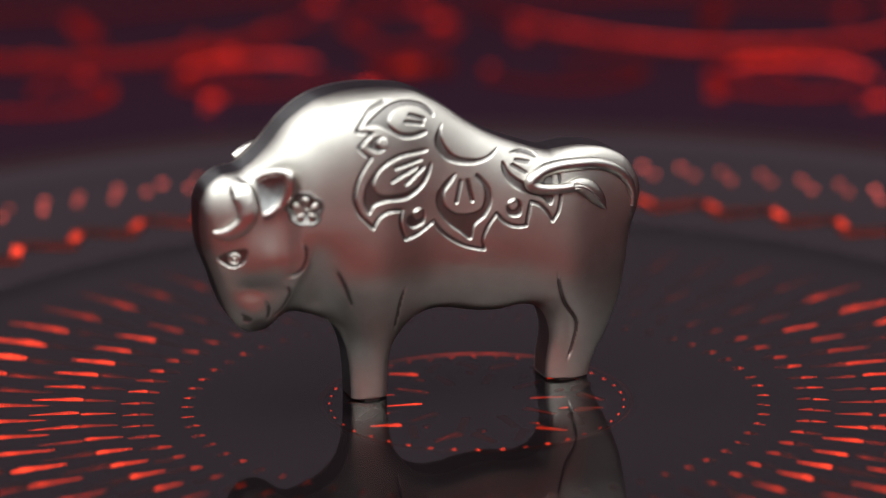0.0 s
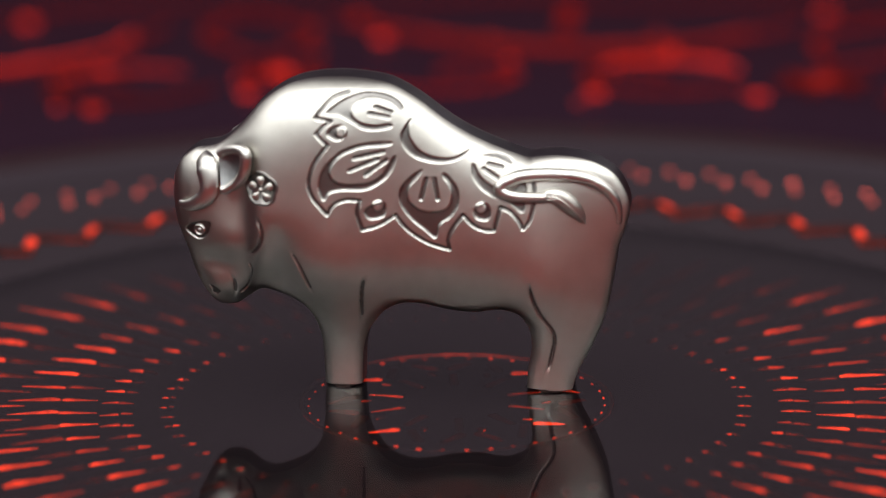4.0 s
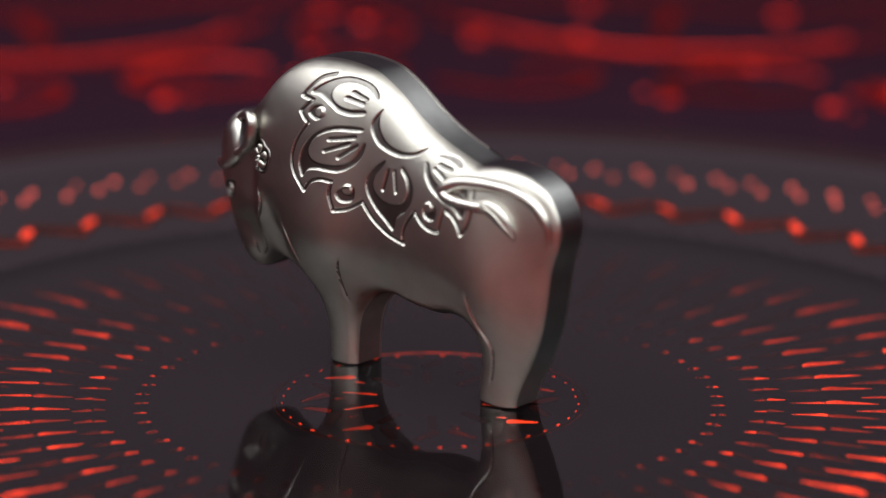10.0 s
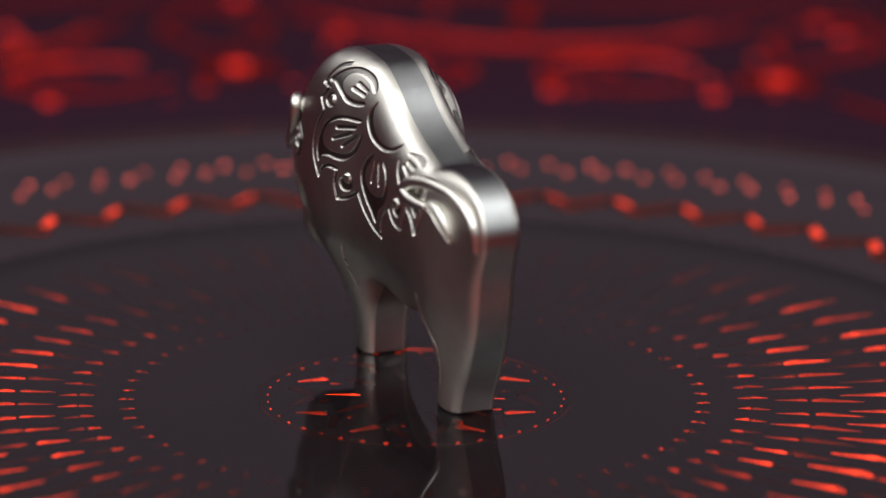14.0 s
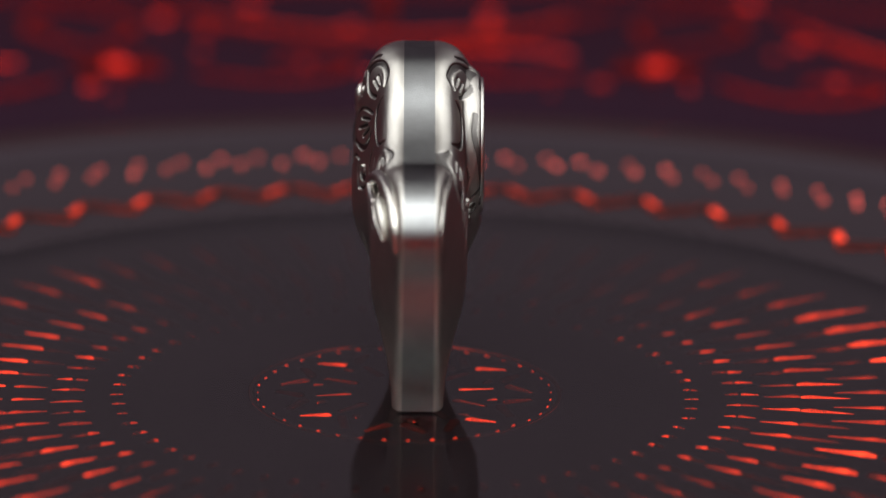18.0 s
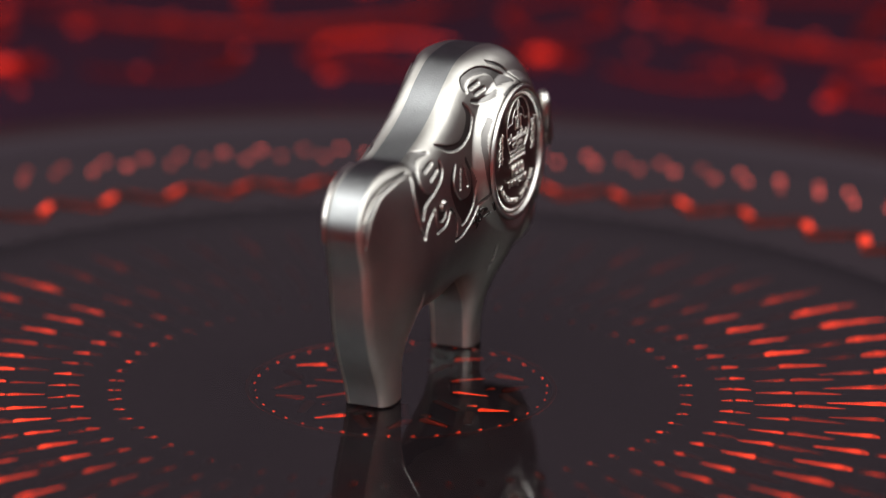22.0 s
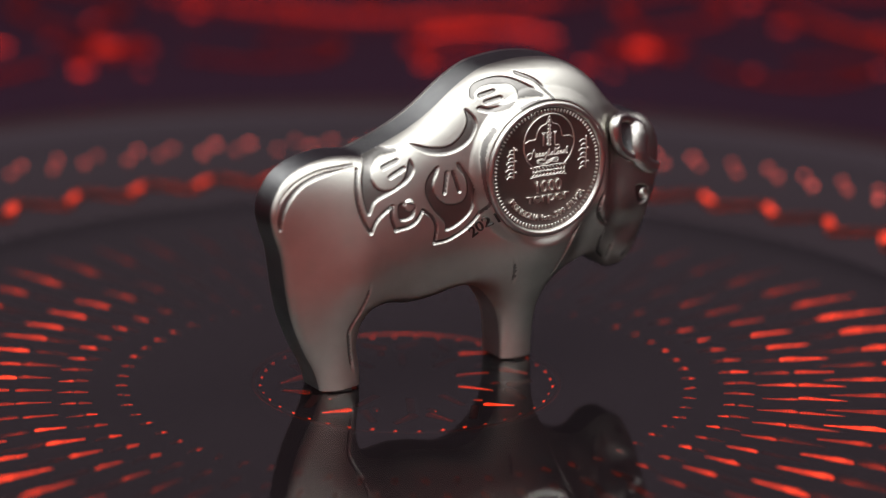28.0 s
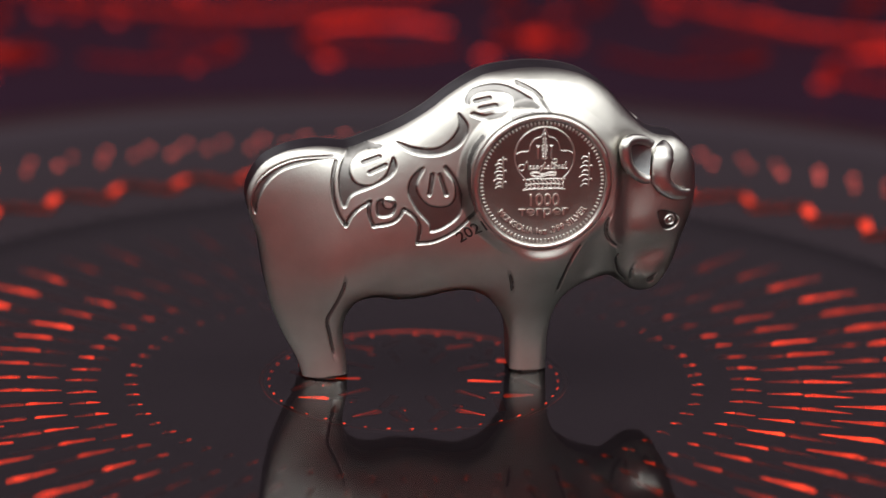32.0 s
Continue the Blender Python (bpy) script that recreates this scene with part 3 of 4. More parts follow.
def right_side():
    sp = lambda pts, per=6, closed=False: spline([(x - L, z) for x, z in pts], per, closed)
    groove = lambda pts, depth=0.15, wide=0.18, per=6: (sp(pts, per), depth, wide)
    grooves = [groove(pts) for pts in (
        [(-8.8, 18.57), (-9.08, 17.41), (-9.09, 16.01), (-8.74, 14.6), (-8.11, 13.55)], [(-8.11, 13.55), (-7.61, 14.43), (-6.93, 15.03), (-6.15, 15.48)],
        [(-6.15, 15.48), (-6.25, 14.54), (-5.89, 13.5)], [(-5.89, 13.5), (-4.67, 13.66), (-3.98, 14.02), (-3.43, 14.81)],
        [(-3.43, 14.81), (-2.62, 14.23), (-2.17, 13.28), (-2.35, 11.96)],
        [(-2.35, 11.96), (-1.03, 12.08), (0.57, 12.84), (1.7, 13.9), (2.25, 14.92)], [(2.25, 14.92), (1.75, 16.47), (1.65, 18.34), (2.0, 19.73), (2.8, 20.88)],
        [(5.66, 24.9), (7.11, 24.2), (7.93, 23.1), (8.16, 22.68)], [(8.16, 22.68), (6.44, 22.8), (5.08, 22.4)])]
    grooves += [groove(pts, 0.17, 0.2) for pts in (
        [(-6.63, 18.52), (-5.32, 18.96)], [(-6.14, 17.77), (-4.87, 18.34)], [(-1.12, 17.57), (-1.39, 15.98)], [(-0.53, 17.55), (-0.03, 15.95)],
        [(2.36, 23.35), (3.49, 23.65)], [(2.73, 22.83), (3.95, 23.13)])]
    grooves += [groove(pts, 0.22, 0.18) for pts in (
        [(-8.05, 9.4), (-8.25, 8.22), (-8.8, 6.81), (-9.5, 5.31), (-9.28, 3.97), (-8.95, 2.4), (-8.7, 1.5)], [(5.01, 9.81), (5.38, 8.37), (5.48, 6.94)],
        [(11.18, 12.27), (10.19, 10.64), (9.52, 8.75), (9.07, 6.86)], [(13.36, 14.58), (12.85, 13.42), (13.0, 12.33), (13.7, 11.5), (14.5, 11.2)],
        [(15.8, 9.6), (15.45, 8.8), (15.45, 7.9), (15.65, 7.2)])]
    grooves.append(groove([(14.1, 10.55), (13.95, 9.9), (14.37, 8.6), (15.05, 7.8)], 0.14, 0.11))
    recesses = [sp(pts, 5, True) for pts in (
        [(1.6, 23.36), (2.14, 24.2), (3.94, 24.7), (5.52, 24.4), (7.34, 23.25), (6.21, 23.18), (5.21, 23.06), (4.4, 22.47), (3.14, 22.04), (2.05, 22.29),
         (2.23, 22.52), (3.14, 22.36), (4.18, 22.62), (5.08, 23.02), (5.39, 23.47), (5.07, 24.0), (4.17, 24.2), (2.81, 24.05), (2.05, 23.54), (1.87, 23.08)],
        [(-5.18, 19.79), (-6.9, 19.83), (-8.03, 19.01), (-8.58, 17.63), (-8.55, 16.0), (-8.19, 15.01), (-7.6, 15.98), (-6.01, 16.64), (-4.65, 17.31),
         (-4.01, 18.09), (-4.15, 18.84), (-4.33, 18.8), (-4.88, 17.55), (-6.01, 16.78), (-7.14, 16.9), (-7.68, 17.61), (-7.58, 18.54), (-6.67, 19.36), (-5.27, 19.61)],
        [(-2.02, 18.1), (-2.84, 17.28), (-3.07, 16.11), (-2.39, 14.69), (-1.39, 13.5), (-1.26, 12.88), (-0.12, 13.23), (1.02, 14.24), (1.25, 15.79), (0.79, 17.2),
         (0.02, 18.24), (-0.12, 17.92), (0.56, 16.97), (0.7, 15.8), (0.11, 15.01), (-1.25, 15.04), (-2.16, 15.86), (-2.39, 16.8), (-1.84, 17.95)],
        [(-5.56, 15.46), (-5.48, 14.29), (-4.44, 14.36), (-4.11, 15.2), (-4.75, 15.59)],
        [(-3.96, 20.09), (-2.61, 19.27), (-0.8, 19.1), (0.79, 19.67), (1.6, 20.68), (1.69, 21.6), (1.01, 22.4), (1.01, 21.38), (0.33, 20.33), (-0.8, 19.66), (-2.38, 19.69)],
        [(17.35, 13.95), (17.5, 13.1), (17.8, 12.5), (18.3, 12.25), (18.9, 12.4), (19.2, 12.9), (18.9, 13.5), (18.2, 13.9)],
        [(17.6, 8.4), (17.05, 8.15), (16.75, 7.85), (17.0, 7.5), (17.4, 7.65), (17.4, 8.0)],
        [(-8.8, 19.0), (-10.6, 18.95), (-12.4, 18.65), (-14.1, 17.8), (-15.1, 16.6), (-15.45, 15.3), (-15.2, 14.2), (-15.0, 15.3), (-14.4, 16.6),
         (-13.1, 17.8), (-11.1, 18.5)])]
    knobs = [((-4.66 - L, 15.35), 0.45, 0.3), ((18.45 - L, 13.05), 0.48, 0.17), ((18.45 - L, 13.05), 0.32, -0.14), ((18.45 - L, 13.05), 0.16, 0.12)]
    return {"grooves": grooves, "recesses": recesses, "knobs": knobs, "coin": (COIN_X, COIN_Z, COIN_R)}


COIN_X, COIN_Z, COIN_R = 7.95, 17.1, 5.65
CELL = 0.07


def shell(side, sign):
    """One struck face of the ox: a fine relief over the outline. sign +1: left."""
    xs, zs = np.arange(-16, 21.6, CELL), np.arange(-0.13, 26.4, CELL)
    gx, gz = np.meshgrid(xs, zs, indexing="ij")
    x, z = gx.ravel(), gz.ravel()
    inn = inside(x, z, OUT)
    near = np.zeros(gx.shape, bool)
    g = inn.reshape(gx.shape)
    cell = g[:-1, :-1] | g[1:, :-1] | g[:-1, 1:] | g[1:, 1:]
    for a in (0, 1):
        for b in (0, 1):
            near[a:a + cell.shape[0], b:b + cell.shape[1]] |= cell
    use = np.flatnonzero(near.ravel())
    x, z, inn = x[use].copy(), z[use].copy(), inn[use]
    # the ring of points just outside moves onto the outline
    for i in np.flatnonzero(~inn):
        k = int(np.argmin((OUT[:, 0] - x[i]) ** 2 + (OUT[:, 1] - z[i]) ** 2))
        best = None
        for a, b in ((OUT[k - 1], OUT[k]), (OUT[k], OUT[(k + 1) % len(OUT)])):
            e = b - a
            u = min(max(((x[i] - a[0]) * e[0] + (z[i] - a[1]) * e[1]) / (e @ e + 1e-12), 0), 1)
            q = a + u * e
            w = (q[0] - x[i]) ** 2 + (q[1] - z[i]) ** 2
            if best is None or w < best[0]:
                best = (w, q)
        x[i], z[i] = best[1]
    d = to_line(x, z, SWELL, True)
    h, dark = relief(x, z, d, side)
    index = np.full(gx.size, -1)
    index[use] = np.arange(len(use))
    index = index.reshape(gx.shape)
    ii, jj = np.nonzero(cell)
    quads = np.stack([index[ii, jj], index[ii + 1, jj], index[ii + 1, jj + 1], index[ii, jj + 1]], 1)
    if sign > 0:
        quads = quads[:, ::-1]
    verts = np.stack([x, MID + sign * h, z], 1) * MM
    return verts, quads, dark[quads].mean(1) > 0.5


def ox_body():
    verts, faces, marks = [], [], []
    base = 0
    for side, sign in ((left_side(), 1), (right_side(), -1)):
        v, q, dk = shell(side, sign)
        verts += v.tolist()
        faces += (q + base).tolist()
        marks += dk.astype(int).tolist()
        base += len(v)
    n = len(OUT)
    across = (-HALF_EDGE, -HALF_EDGE + 0.12, HALF_EDGE - 0.12, HALF_EDGE)
    for (x, z), (x0, z0), (x1, z1) in zip(OUT, np.roll(OUT, 1, 0), np.roll(OUT, -1, 0)):
        for k, y in enumerate(across):
            verts.append((x * MM, (MID + y) * MM, z * MM))
    m = len(across)
    for i in range(n):
        for k in range(m - 1):
            a, b = base + i * m + k, base + ((i + 1) % n) * m + k
            faces.append((a, a + 1, b + 1, b))
            marks.append(2)
    me = mesh_of("body", verts, faces)
    me.materials.append(SILVER)
    me.materials.append(DARK)
    me.materials.append(EDGE)
    me.polygons.foreach_set("material_index", marks)
    return me


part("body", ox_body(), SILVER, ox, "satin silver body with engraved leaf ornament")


def height_at(x, z):
    xx, zz = np.array([x], float), np.array([z], float)
    d = to_line(xx, zz, SWELL, True) * inside(xx, zz, SWELL)
    return float(base_height(xx, zz, d)[0])


def on_side(points, sign, lift):
    lifts = list(lift) if hasattr(lift, "__len__") else [lift] * len(points)
    return [(x * MM, (MID + sign * (height_at(x, z) + v)) * MM, z * MM) for (x, z), v in zip(points, lifts)]


# dark inset pads under the hooves, their colour standing in for the gap's shade
for x0, x1, half in ((-10.55, -7.75, 1.9), (6.5, 8.7, 2.1)):
    bm = bmesh.new()
    ring = [bm.verts.new(((x0 + x1) / 2 * MM + (x1 - x0) / 2 * MM * c, (MID + half * d) * MM, z * MM)) for z in (0.0, 0.2)
            for c, d in ((-1, -0.45), (-0.55, -1), (0.55, -1), (1, -0.45), (1, 0.45), (0.55, 1), (-0.55, 1), (-1, 0.45))]
    for k in range(8):
        bm.faces.new((ring[k], ring[(k + 1) % 8], ring[8 + (k + 1) % 8], ring[8 + k]))
    bm.faces.new(ring[7::-1])
    part("hoof_gap_shade", bm, RECESS_SHADE, ox, "dark pad painted as the shaded gap under the hoof")

# tail with its brush on one flank, and its root along the rump of the other
line = spline([(-14.7, 14.2), (-14.6, 15.5), (-14.05, 16.6), (-13.0, 17.5), (-11.5, 18.1), (-9.93, 18.3), (-8.3, 18.35), (-6.76, 18.2), (-5.75, 17.8), (-5.35, 17.4),
               (-5.64, 17.0), (-6.55, 16.75), (-7.69, 16.66), (-9.0, 16.64)], 7)
n = len(line)
thick = np.interp(np.arange(n) / (n - 1), [0, 0.12, 0.3, 0.55, 0.75, 1], [0.2, 0.42, 0.52, 0.55, 0.5, 0.4])
lifts = np.interp(np.arange(n) / (n - 1), [0, 0.4, 0.6, 1], [0.0, 0.1, 0.3, 0.25])
part("tail", tube("tail", on_side(line, 1, lifts), [MM * v for v in thick], 16), BRIGHT, ox, "curled polished tail")
line = spline([(-8.8, 16.66), (-9.6, 16.7), (-10.35, 16.35), (-11.05, 15.7), (-11.55, 15.1), (-11.95, 14.5)], 6)
n = len(line)
fat = [0.1 + 0.66 * math.sin(math.pi * (0.12 + 0.86 * i / (n - 1))) ** 0.8 for i in range(n)]
brush = part("tail_brush", tube("tail_brush", on_side(line, 1, 0.1), [MM * v for v in fat], 16, 0.75), SILVER, ox, "leaf-shaped tail brush with fine ridges")
for shift in (-0.6, 0.0, 0.6):
    vein = [(x + shift * 0.7 * v, z + shift * 0.7 * v) for v, (x, z) in zip(fat, line)]
    part("brush_ridge", tube("brush_ridge", on_side(vein, 1, [0.1 + 0.75 * v * math.sqrt(1 - shift * shift) for v in fat]), [0.1 * MM] * n, 8), BRIGHT, brush)
line = spline([(-8.4, 18.8), (-10.2, 18.8), (-11.95, 18.5), (-13.6, 17.7), (-14.7, 16.5), (-15.1, 15.2), (-15.0, 14.2)], 8)
n = len(line)
part("tail_root", tube("tail_root", on_side(line, -1, -0.03), [MM * (0.04 + 0.08 * math.sin(math.pi * (0.05 + 0.9 * i / (n - 1)))) for i in range(n)], 10), BRIGHT, ox, "thin bright ridge along the rump")

HORN = [(18.55, 19.35), (18.35, 18.95), (18.05, 18.4), (17.8, 17.2), (18.05, 16.3), (18.85, 15.6), (19.8, 15.3), (20.5, 15.4)]
HORN_R = [0.3, 0.8, 1.0, 0.86, 0.76, 0.64, 0.45, 0.22]
EAR = [(17.1, 19.6), (16.3, 20.05), (15.3, 20.25), (14.8, 20.05), (14.68, 19.5), (14.85, 18.5), (15.3, 17.75), (16.2, 17.05), (16.8, 16.9)]
for sign in (1, -1):
    horn = spline(HORN, 6)
    n = len(horn)
    part("horn", tube("horn", on_side(horn, sign, np.interp(np.arange(n), [0, 8, 20, n], [-0.6, 0.2, 0.35, 0.4])), [MM * v for v in np.interp(np.linspace(0, 1, n), np.linspace(0, 1, 8), HORN_R)], 18, 0.5), BRIGHT, ox, "polished down-curving horn")
    rim = spline(EAR, 5)
    n = len(rim)
    ear = part("ear", tube("ear", on_side(rim, sign, 0.85), [MM * (0.34 + 0.16 * math.sin(math.pi * i / (n - 1))) for i in range(n)], 12), BRIGHT, ox, "cupped ear with a rounded rim")
    cup = [(15.75, 18.3)] + [tuple(q) for q in rim]
    verts = on_side(cup[:1], sign, 0.1) + on_side(cup[1:], sign, 0.75)
    part("ear_hollow", mesh_of("ear_hollow", verts, [(0, i, i + 1) if sign < 0 else (0, i + 1, i) for i in range(1, len(cup) - 1)] + [(0, len(cup) - 1, 1) if sign < 0 else (0, 1, len(cup) - 1)]), EDGE, ear, "darkened hollow of the ear")

# flower behind the ear
FX, FZ = 13.5, 17.2
FY = MID + height_at(FX, FZ)
on_flank = lambda x, z, lift: (x * MM, (MID + height_at(x, z) + lift) * MM, z * MM)
verts, faces = [on_flank(FX, FZ, 0.05)], []
for k in range(60):
    a = 2 * math.pi * k / 60
    for r, lift in ((1.2, 0.05), (1.27, 0.2), (1.42, 0.0)):
        r *= 0.9 + 0.13 * abs(math.cos(2.5 * (a - 0.3)))
        verts.append(on_flank(FX + r * math.cos(a), FZ + r * math.sin(a), lift))
for k in range(60):
    i, j = 1 + 3 * k, 1 + 3 * ((k + 1) % 60)
    faces += [(0, j, i), (i, j, j + 1, i + 1), (i + 1, j + 1, j + 2, i + 2)]
flower = part("flower", mesh_of("flower", verts, faces), DARK, ox, "small five-petalled flower in a dark scalloped recess")
bm = bmesh.new()
bmesh.ops.create_uvsphere(bm, u_segments=14, v_segments=8, radius=0.42)
for v in bm.verts:
    v.co = Vector((v.co.x * 1.0 + 0.66, v.co.y * 0.42, v.co.z * (0.72 + 0.45 * v.co.x / 0.42))) * MM
for f in bm.faces:
    f.smooth = True
petal = bpy.data.meshes.new("blossom_petal")
bm.to_mesh(petal)
bm.free()
for k in range(5):
    ob = part("blossom_petal", petal, SILVER, flower)
    turn = 2 * math.pi * k / 5 + 0.3
    drop = height_at(FX + 0.7 * math.cos(turn), FZ + 0.7 * math.sin(turn)) - height_at(FX, FZ)
    ob.location = (FX * MM, (FY + 0.08 + drop) * MM, FZ * MM)
    ob.rotation_euler = (0, -turn, 0)
bm = bmesh.new()
bmesh.ops.create_uvsphere(bm, u_segments=10, v_segments=8, radius=0.17 * MM)
ob = part("blossom_eye", bm, BRIGHT, flower)
ob.location = (FX * MM, (FY + 0.16) * MM, FZ * MM)

# ---------------------------------------------------------------- round coin field on the other flank
COIN_Y = MID - 5.05


def coin_disc(name, profile, segments=120):
    """Turned about the coin's axis; the profile is radius and height above the field."""
    verts, faces, n = [], [], len(profile)
    for k in range(segments):
        a = 2 * math.pi * k / segments
        for r, h in profile:
            verts.append(((COIN_X + r * math.cos(a)) * MM, (COIN_Y - h) * MM, (COIN_Z + r * math.sin(a)) * MM))
    for k in range(segments):
        for i in range(n - 1):
            a, b = k * n + i, ((k + 1) % segments) * n + i
            faces.append((a, b, b + 1, a + 1))
    return mesh_of(name, verts, faces)


medallion = part("coin_field", coin_disc("coin_field", [(0.001, 0), (2.5, 0), (5.1, 0), (5.16, 0.03)]), FIELD, ox, "dark brownish flat round coin field")
part("border", coin_disc("border", [(5.12, 0.0), (5.2, 0.2), (5.3, 0.28), (5.46, 0.28), (5.6, 0.2), (5.66, -0.1), (5.7, -0.5)]), BRIGHT, medallion, "bright raised border")
bm = bmesh.new()
bmesh.ops.create_icosphere(bm, subdivisions=1, radius=0.115 * MM)
bead_mesh = bpy.data.meshes.new("border_bead")
bm.to_mesh(bead_mesh)
bm.free()
for k in range(96):
    a = 2 * math.pi * k / 96
    ob = part("border_bead", bead_mesh, SILVER, medallion)
    ob.location = ((COIN_X + 4.88 * math.cos(a)) * MM, COIN_Y * MM, (COIN_Z + 4.88 * math.sin(a)) * MM)
    ob.rotation_euler = (0, -a, 0)
    ob.scale = (1.7, 0.9, 0.9)


def lettering(text, x, z, size, mat, parent, lean=0.0, name="lettering", y=None, extrude=0.06, wide=1.0):
    """Raised letters on the flank, centred at (x, z)."""
    cu = bpy.data.curves.new(name, "FONT")
    cu.body, cu.size, cu.extrude, cu.align_x, cu.align_y = text, size * MM, extrude * MM, "CENTER", "CENTER"
    cu.bevel_depth, cu.bevel_resolution, cu.resolution_u = 0.016 * MM, 0, 3
    tmp = new("letters_tmp", cu)
    me = bpy.data.meshes.new_from_object(tmp.evaluated_get(bpy.context.evaluated_depsgraph_get()))
    bpy.data.objects.remove(tmp)
    turn = Matrix.Translation((x * MM, (COIN_Y - 0.04 if y is None else y) * MM, z * MM)) @ Matrix.Rotation(radians(90), 4, "X") @ Matrix.Rotation(radians(lean), 4, "Z") @ Matrix.Diagonal((wide, 1, 1, 1))
    me.transform(turn)
    me.materials.clear()
    me.name = name
    return part(name, me, mat, parent)


lettering("1000", COIN_X + 0.1, COIN_Z - 1.5, 1.42, LETTER, medallion, name="value", extrude=0.1, wide=0.95)
lettering("\u0442\u04e9\u0433\u0440\u04e9\u0433", COIN_X + 0.12, COIN_Z - 2.42, 1.0, LETTER, medallion, name="currency_name", extrude=0.1, wide=1.3)
text = "MONGOLIA 1oz .999 SILVER"
advance = {"M": 1.3, "O": 1.25, "N": 1.2, "G": 1.25, "I": 0.5, "A": 1.1, " ": 0.55, "1": 0.65, ".": 0.45}
widths = [advance.get(ch, 0.95) for ch in text]
along = 0.0
for ch, w in zip(text, widths):
    if ch != " ":
        a = radians(270.5 + ((along + w / 2) / sum(widths) - 0.5) * 114)
        lettering(ch, COIN_X + 4.1 * math.cos(a), COIN_Z + 4.1 * math.sin(a), 0.72, LETTER, medallion, math.degrees(a) + 90, "letter", None, 0.09, 0.92)
    along += w
# raised digits coloured dark in place of an engraving's shade
year = lettering("2021", 2.45, 13.0, 1.3, RECESS_SHADE, ox, 33, "year", MID, 0.1, 1.05)
co = np.empty(len(year.data.vertices) * 3)
year.data.vertices.foreach_get("co", co)
co = co.reshape(-1, 3) / MM
d = to_line(co[:, 0], co[:, 2], SWELL, True)
co[:, 1] -= relief(co[:, 0], co[:, 2], d, right_side())[0]
year.data.vertices.foreach_set("co", (co * MM).ravel())
year.data.update()


def wire(name, points, thick, parent=medallion, per=6, closed=False):
    line = spline([(COIN_X + x, COIN_Z + z) for x, z in points], per, closed)
    if closed:
        line = np.concatenate([line, line[:1]])
    return part(name, tube(name, [(x * MM, (COIN_Y - 0.02) * MM, z * MM) for x, z in line], [thick * MM] * len(line), 8), LETTER, parent)


# emblem: round frame with a trefoil arch, a standard in the middle, a flourish and a woven base
EX = 0.15
ring = [(EX + 2.42 * math.cos(radians(a)), 2.15 + 2.42 * math.sin(radians(a))) for a in range(-50, 231, 20)]
wire("emblem_frame", [(EX + 1.62, 0.25)] + ring + [(EX - 1.62, 0.25)], 0.085)
wire("emblem_arch", [(EX - 2.3, 2.35), (EX - 1.9, 2.55), (EX - 1.3, 2.6), (EX - 1.15, 3.1), (EX - 0.8, 3.6), (EX - 0.3, 3.8), (EX, 4.4), (EX + 0.3, 3.8), (EX + 0.8, 3.6),
                     (EX + 1.15, 3.1), (EX + 1.3, 2.6), (EX + 1.9, 2.55), (EX + 2.3, 2.35)], 0.06)
for x in (EX - 0.55, EX + 0.55):
    wire("emblem_post", [(x, 1.95), (x, 3.0)], 0.09)
    wire("emblem_cap", [(x - 0.16, 3.02), (x + 0.16, 3.02)], 0.07)
wire("emblem_mast", [(EX, 1.95), (EX, 2.6), (EX, 4.15)], 0.07)
for z, r in ((2.05, 0.2), (2.35, 0.16), (2.65, 0.22), (2.95, 0.24), (3.3, 0.15), (3.6, 0.16), (3.9, 0.1)):
    wire("emblem_disc", [(EX - r, z), (EX, z + r * 0.6), (EX + r, z), (EX, z - r * 0.6)], 0.06, closed=True)
# a line of flowing handwriting, too small to read: loops and slanted strokes
rnd = random.Random(9)
wire("script_stroke", [(EX - 1.65, 1.5), (EX - 1.95, 1.45), (EX - 2.1, 1.2), (EX - 1.9, 0.98), (EX - 1.65, 1.1), (EX - 1.6, 1.35), (EX - 1.4, 1.75), (EX - 1.3, 1.2)], 0.055)
for k in range(11):
    x = EX - 1.2 + 0.29 * k
    tall = 0.5 if k in (4, 6, 10) else 0.24
    low = -0.3 if k == 3 else 0.0
    wire("script_stroke", [(x - 0.12, 1.12), (x + 0.06, 1.12 + tall), (x + 0.12, 1.12 + tall * 0.8), (x - 0.03, 1.1 + low), (x + 0.15, 1.14)], 0.05)
wire("script_stroke", [(EX + 0.62, 1.85), (EX + 0.95, 1.9), (EX + 1.0, 1.65), (EX + 0.7, 1.5), (EX + 1.0, 1.35), (EX + 0.9, 1.1), (EX + 0.6, 1.12)], 0.055)
for dz in (0.0, -0.1):
    wire("flourish", [(EX - 1.15, 0.75 + dz), (EX - 0.7, 0.9 + dz), (EX - 0.1, 0.7 + dz), (EX + 0.5, 0.85 + dz), (EX + 0.95, 0.8 + dz), (EX + 0.8, 0.6 + dz), (EX + 0.3, 0.66 + dz), (EX - 0.3, 0.5 + dz),
                      (EX - 0.8, 0.55 + dz), (EX - 1.15, 0.75 + dz)], 0.05)
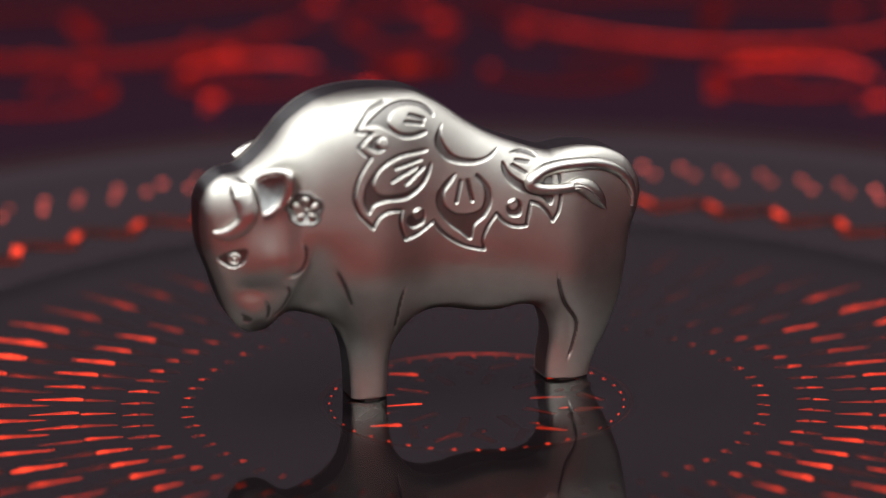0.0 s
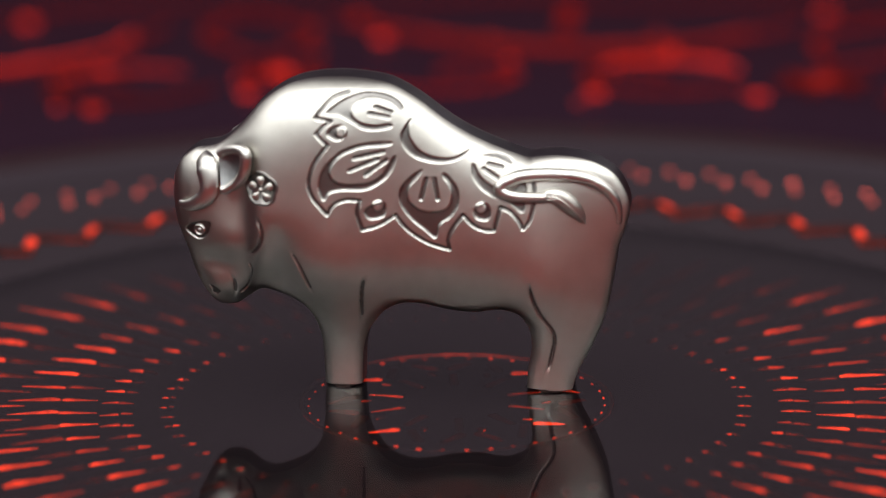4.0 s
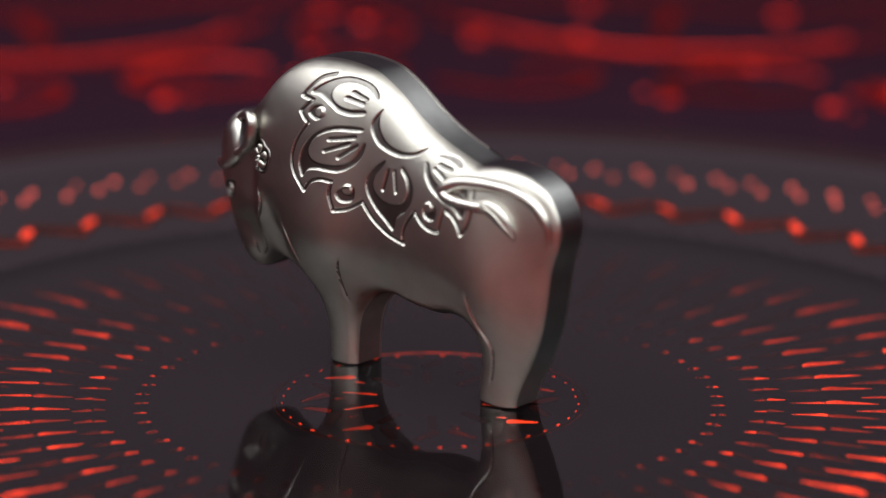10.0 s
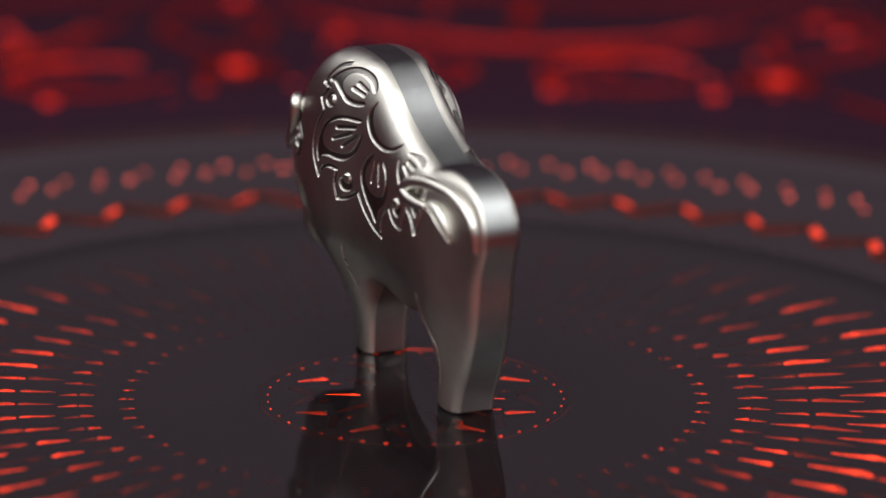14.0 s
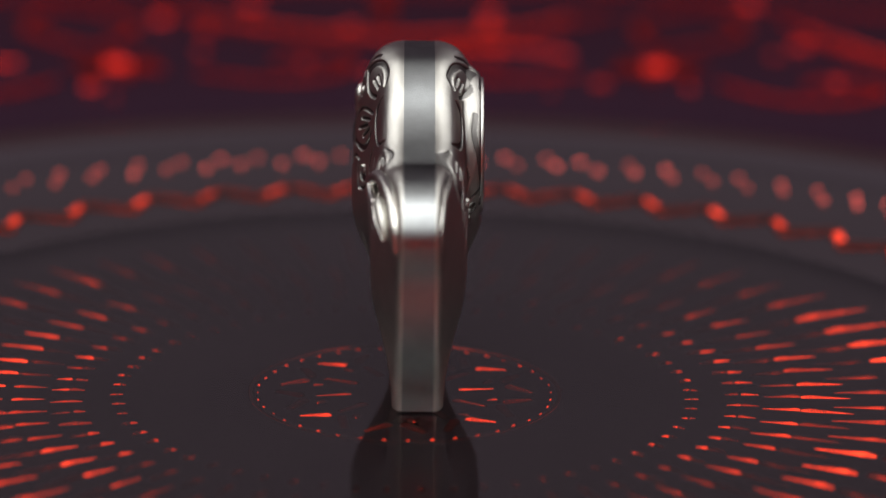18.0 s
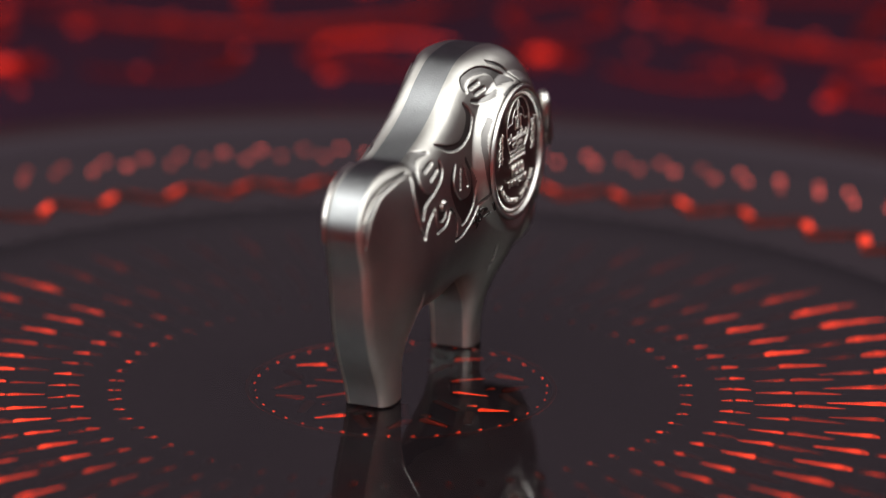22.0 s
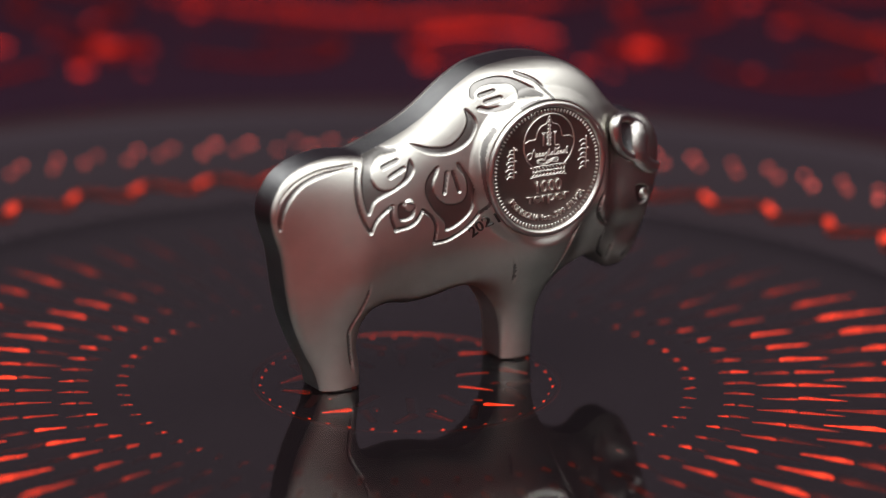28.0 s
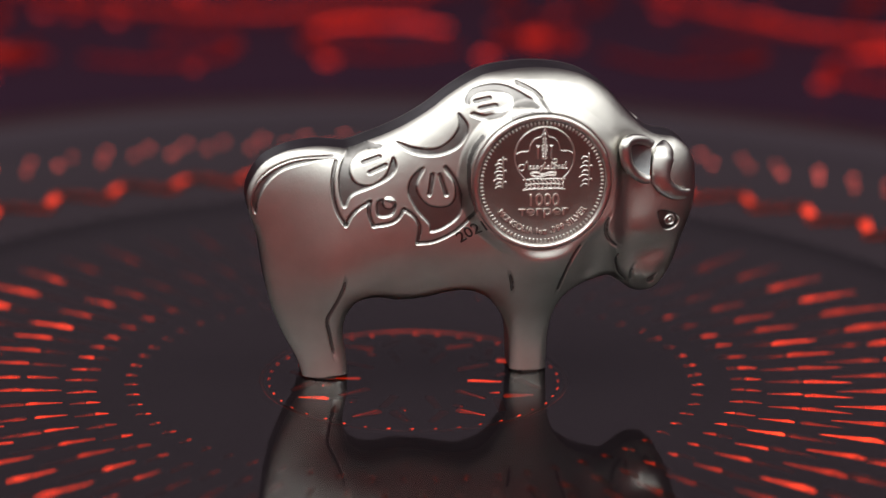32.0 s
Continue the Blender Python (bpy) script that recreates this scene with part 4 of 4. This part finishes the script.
for z, w in ((0.26, 1.75), (-0.15, 1.35), (-0.58, 1.75)):
    wire("emblem_base", [(EX - w, z - 0.06), (EX - w * 0.5, z + 0.03), (EX, z), (EX + w * 0.5, z + 0.03), (EX + w, z - 0.06)], 0.06)
for k in range(10):
    x = EX - 1.5 + 0.33 * k
    wire("emblem_leaf", [(x - 0.1, 0.2), (x + 0.12, -0.02), (x - 0.02, -0.15)], 0.06)
    wire("emblem_leaf", [(x - 0.02, -0.18), (x + 0.12, -0.35), (x - 0.1, -0.55)], 0.06)
# upright lines of old script, unreadable: a stem with short hooked strokes
for sx, count, top in ((-3.2, 8, 2.2), (3.75, 7, 2.35)):
    wire("script_stem", [(sx, -0.4), (sx + 0.05, 0.9), (sx, top)], 0.075)
    for k in range(count):
        z = -0.35 + (top + 0.3) / count * k
        w = (0.62, 0.5, 0.75, 0.55, 0.7, 0.5, 0.62, 0.45)[k]
        wire("script_stroke", [(sx, z + 0.05), (sx - w * 0.6, z + 0.12), (sx - w, z - 0.08)], 0.06)
        if k % 3 == 1:
            wire("script_stroke", [(sx, z), (sx + 0.22, z + 0.16), (sx + 0.3, z + 0.02)], 0.06)

# ---------------------------------------------------------------- what moves
def motions():
    times = sorted({0.0, 0.2, 31.8, 32.0} | {0.5 * k for k in range(65)})
    lean = Matrix.Rotation(radians(LEAN_X), 4, "Y") @ Matrix.Rotation(radians(-LEAN_Y), 4, "X")
    marks = (0.0, 3.0, 6.0, 9.0, 13.0, 19.0, 22.0, 25.0, 29.0, 31.0)
    # slow drift sideways and up, fitted to the camera's view, mm
    side = np.polyfit(marks, (0.38, 0.073, -0.082, -0.118, -0.01, 0.081, 0.036, 0.018, -0.067, -0.305), 5)
    rise = np.polyfit(marks, (-0.281, -0.139, 0.016, 0.105, 0.15, 0.198, 0.102, 0.003, -0.101, -0.208), 4)

    def top(t):
        return pose((-0.4 + float(np.polyval(side, t))) * MM, 0, float(np.polyval(rise, t)) * MM, 0, 0, START_TURN + TURN_RATE * t) @ lean

    walk(plate, [(t, top(t) @ Matrix.Rotation(radians(-HEADING), 4, "Z")) for t in times])
    walk(ox, [(t, top(t)) for t in times])


motions()
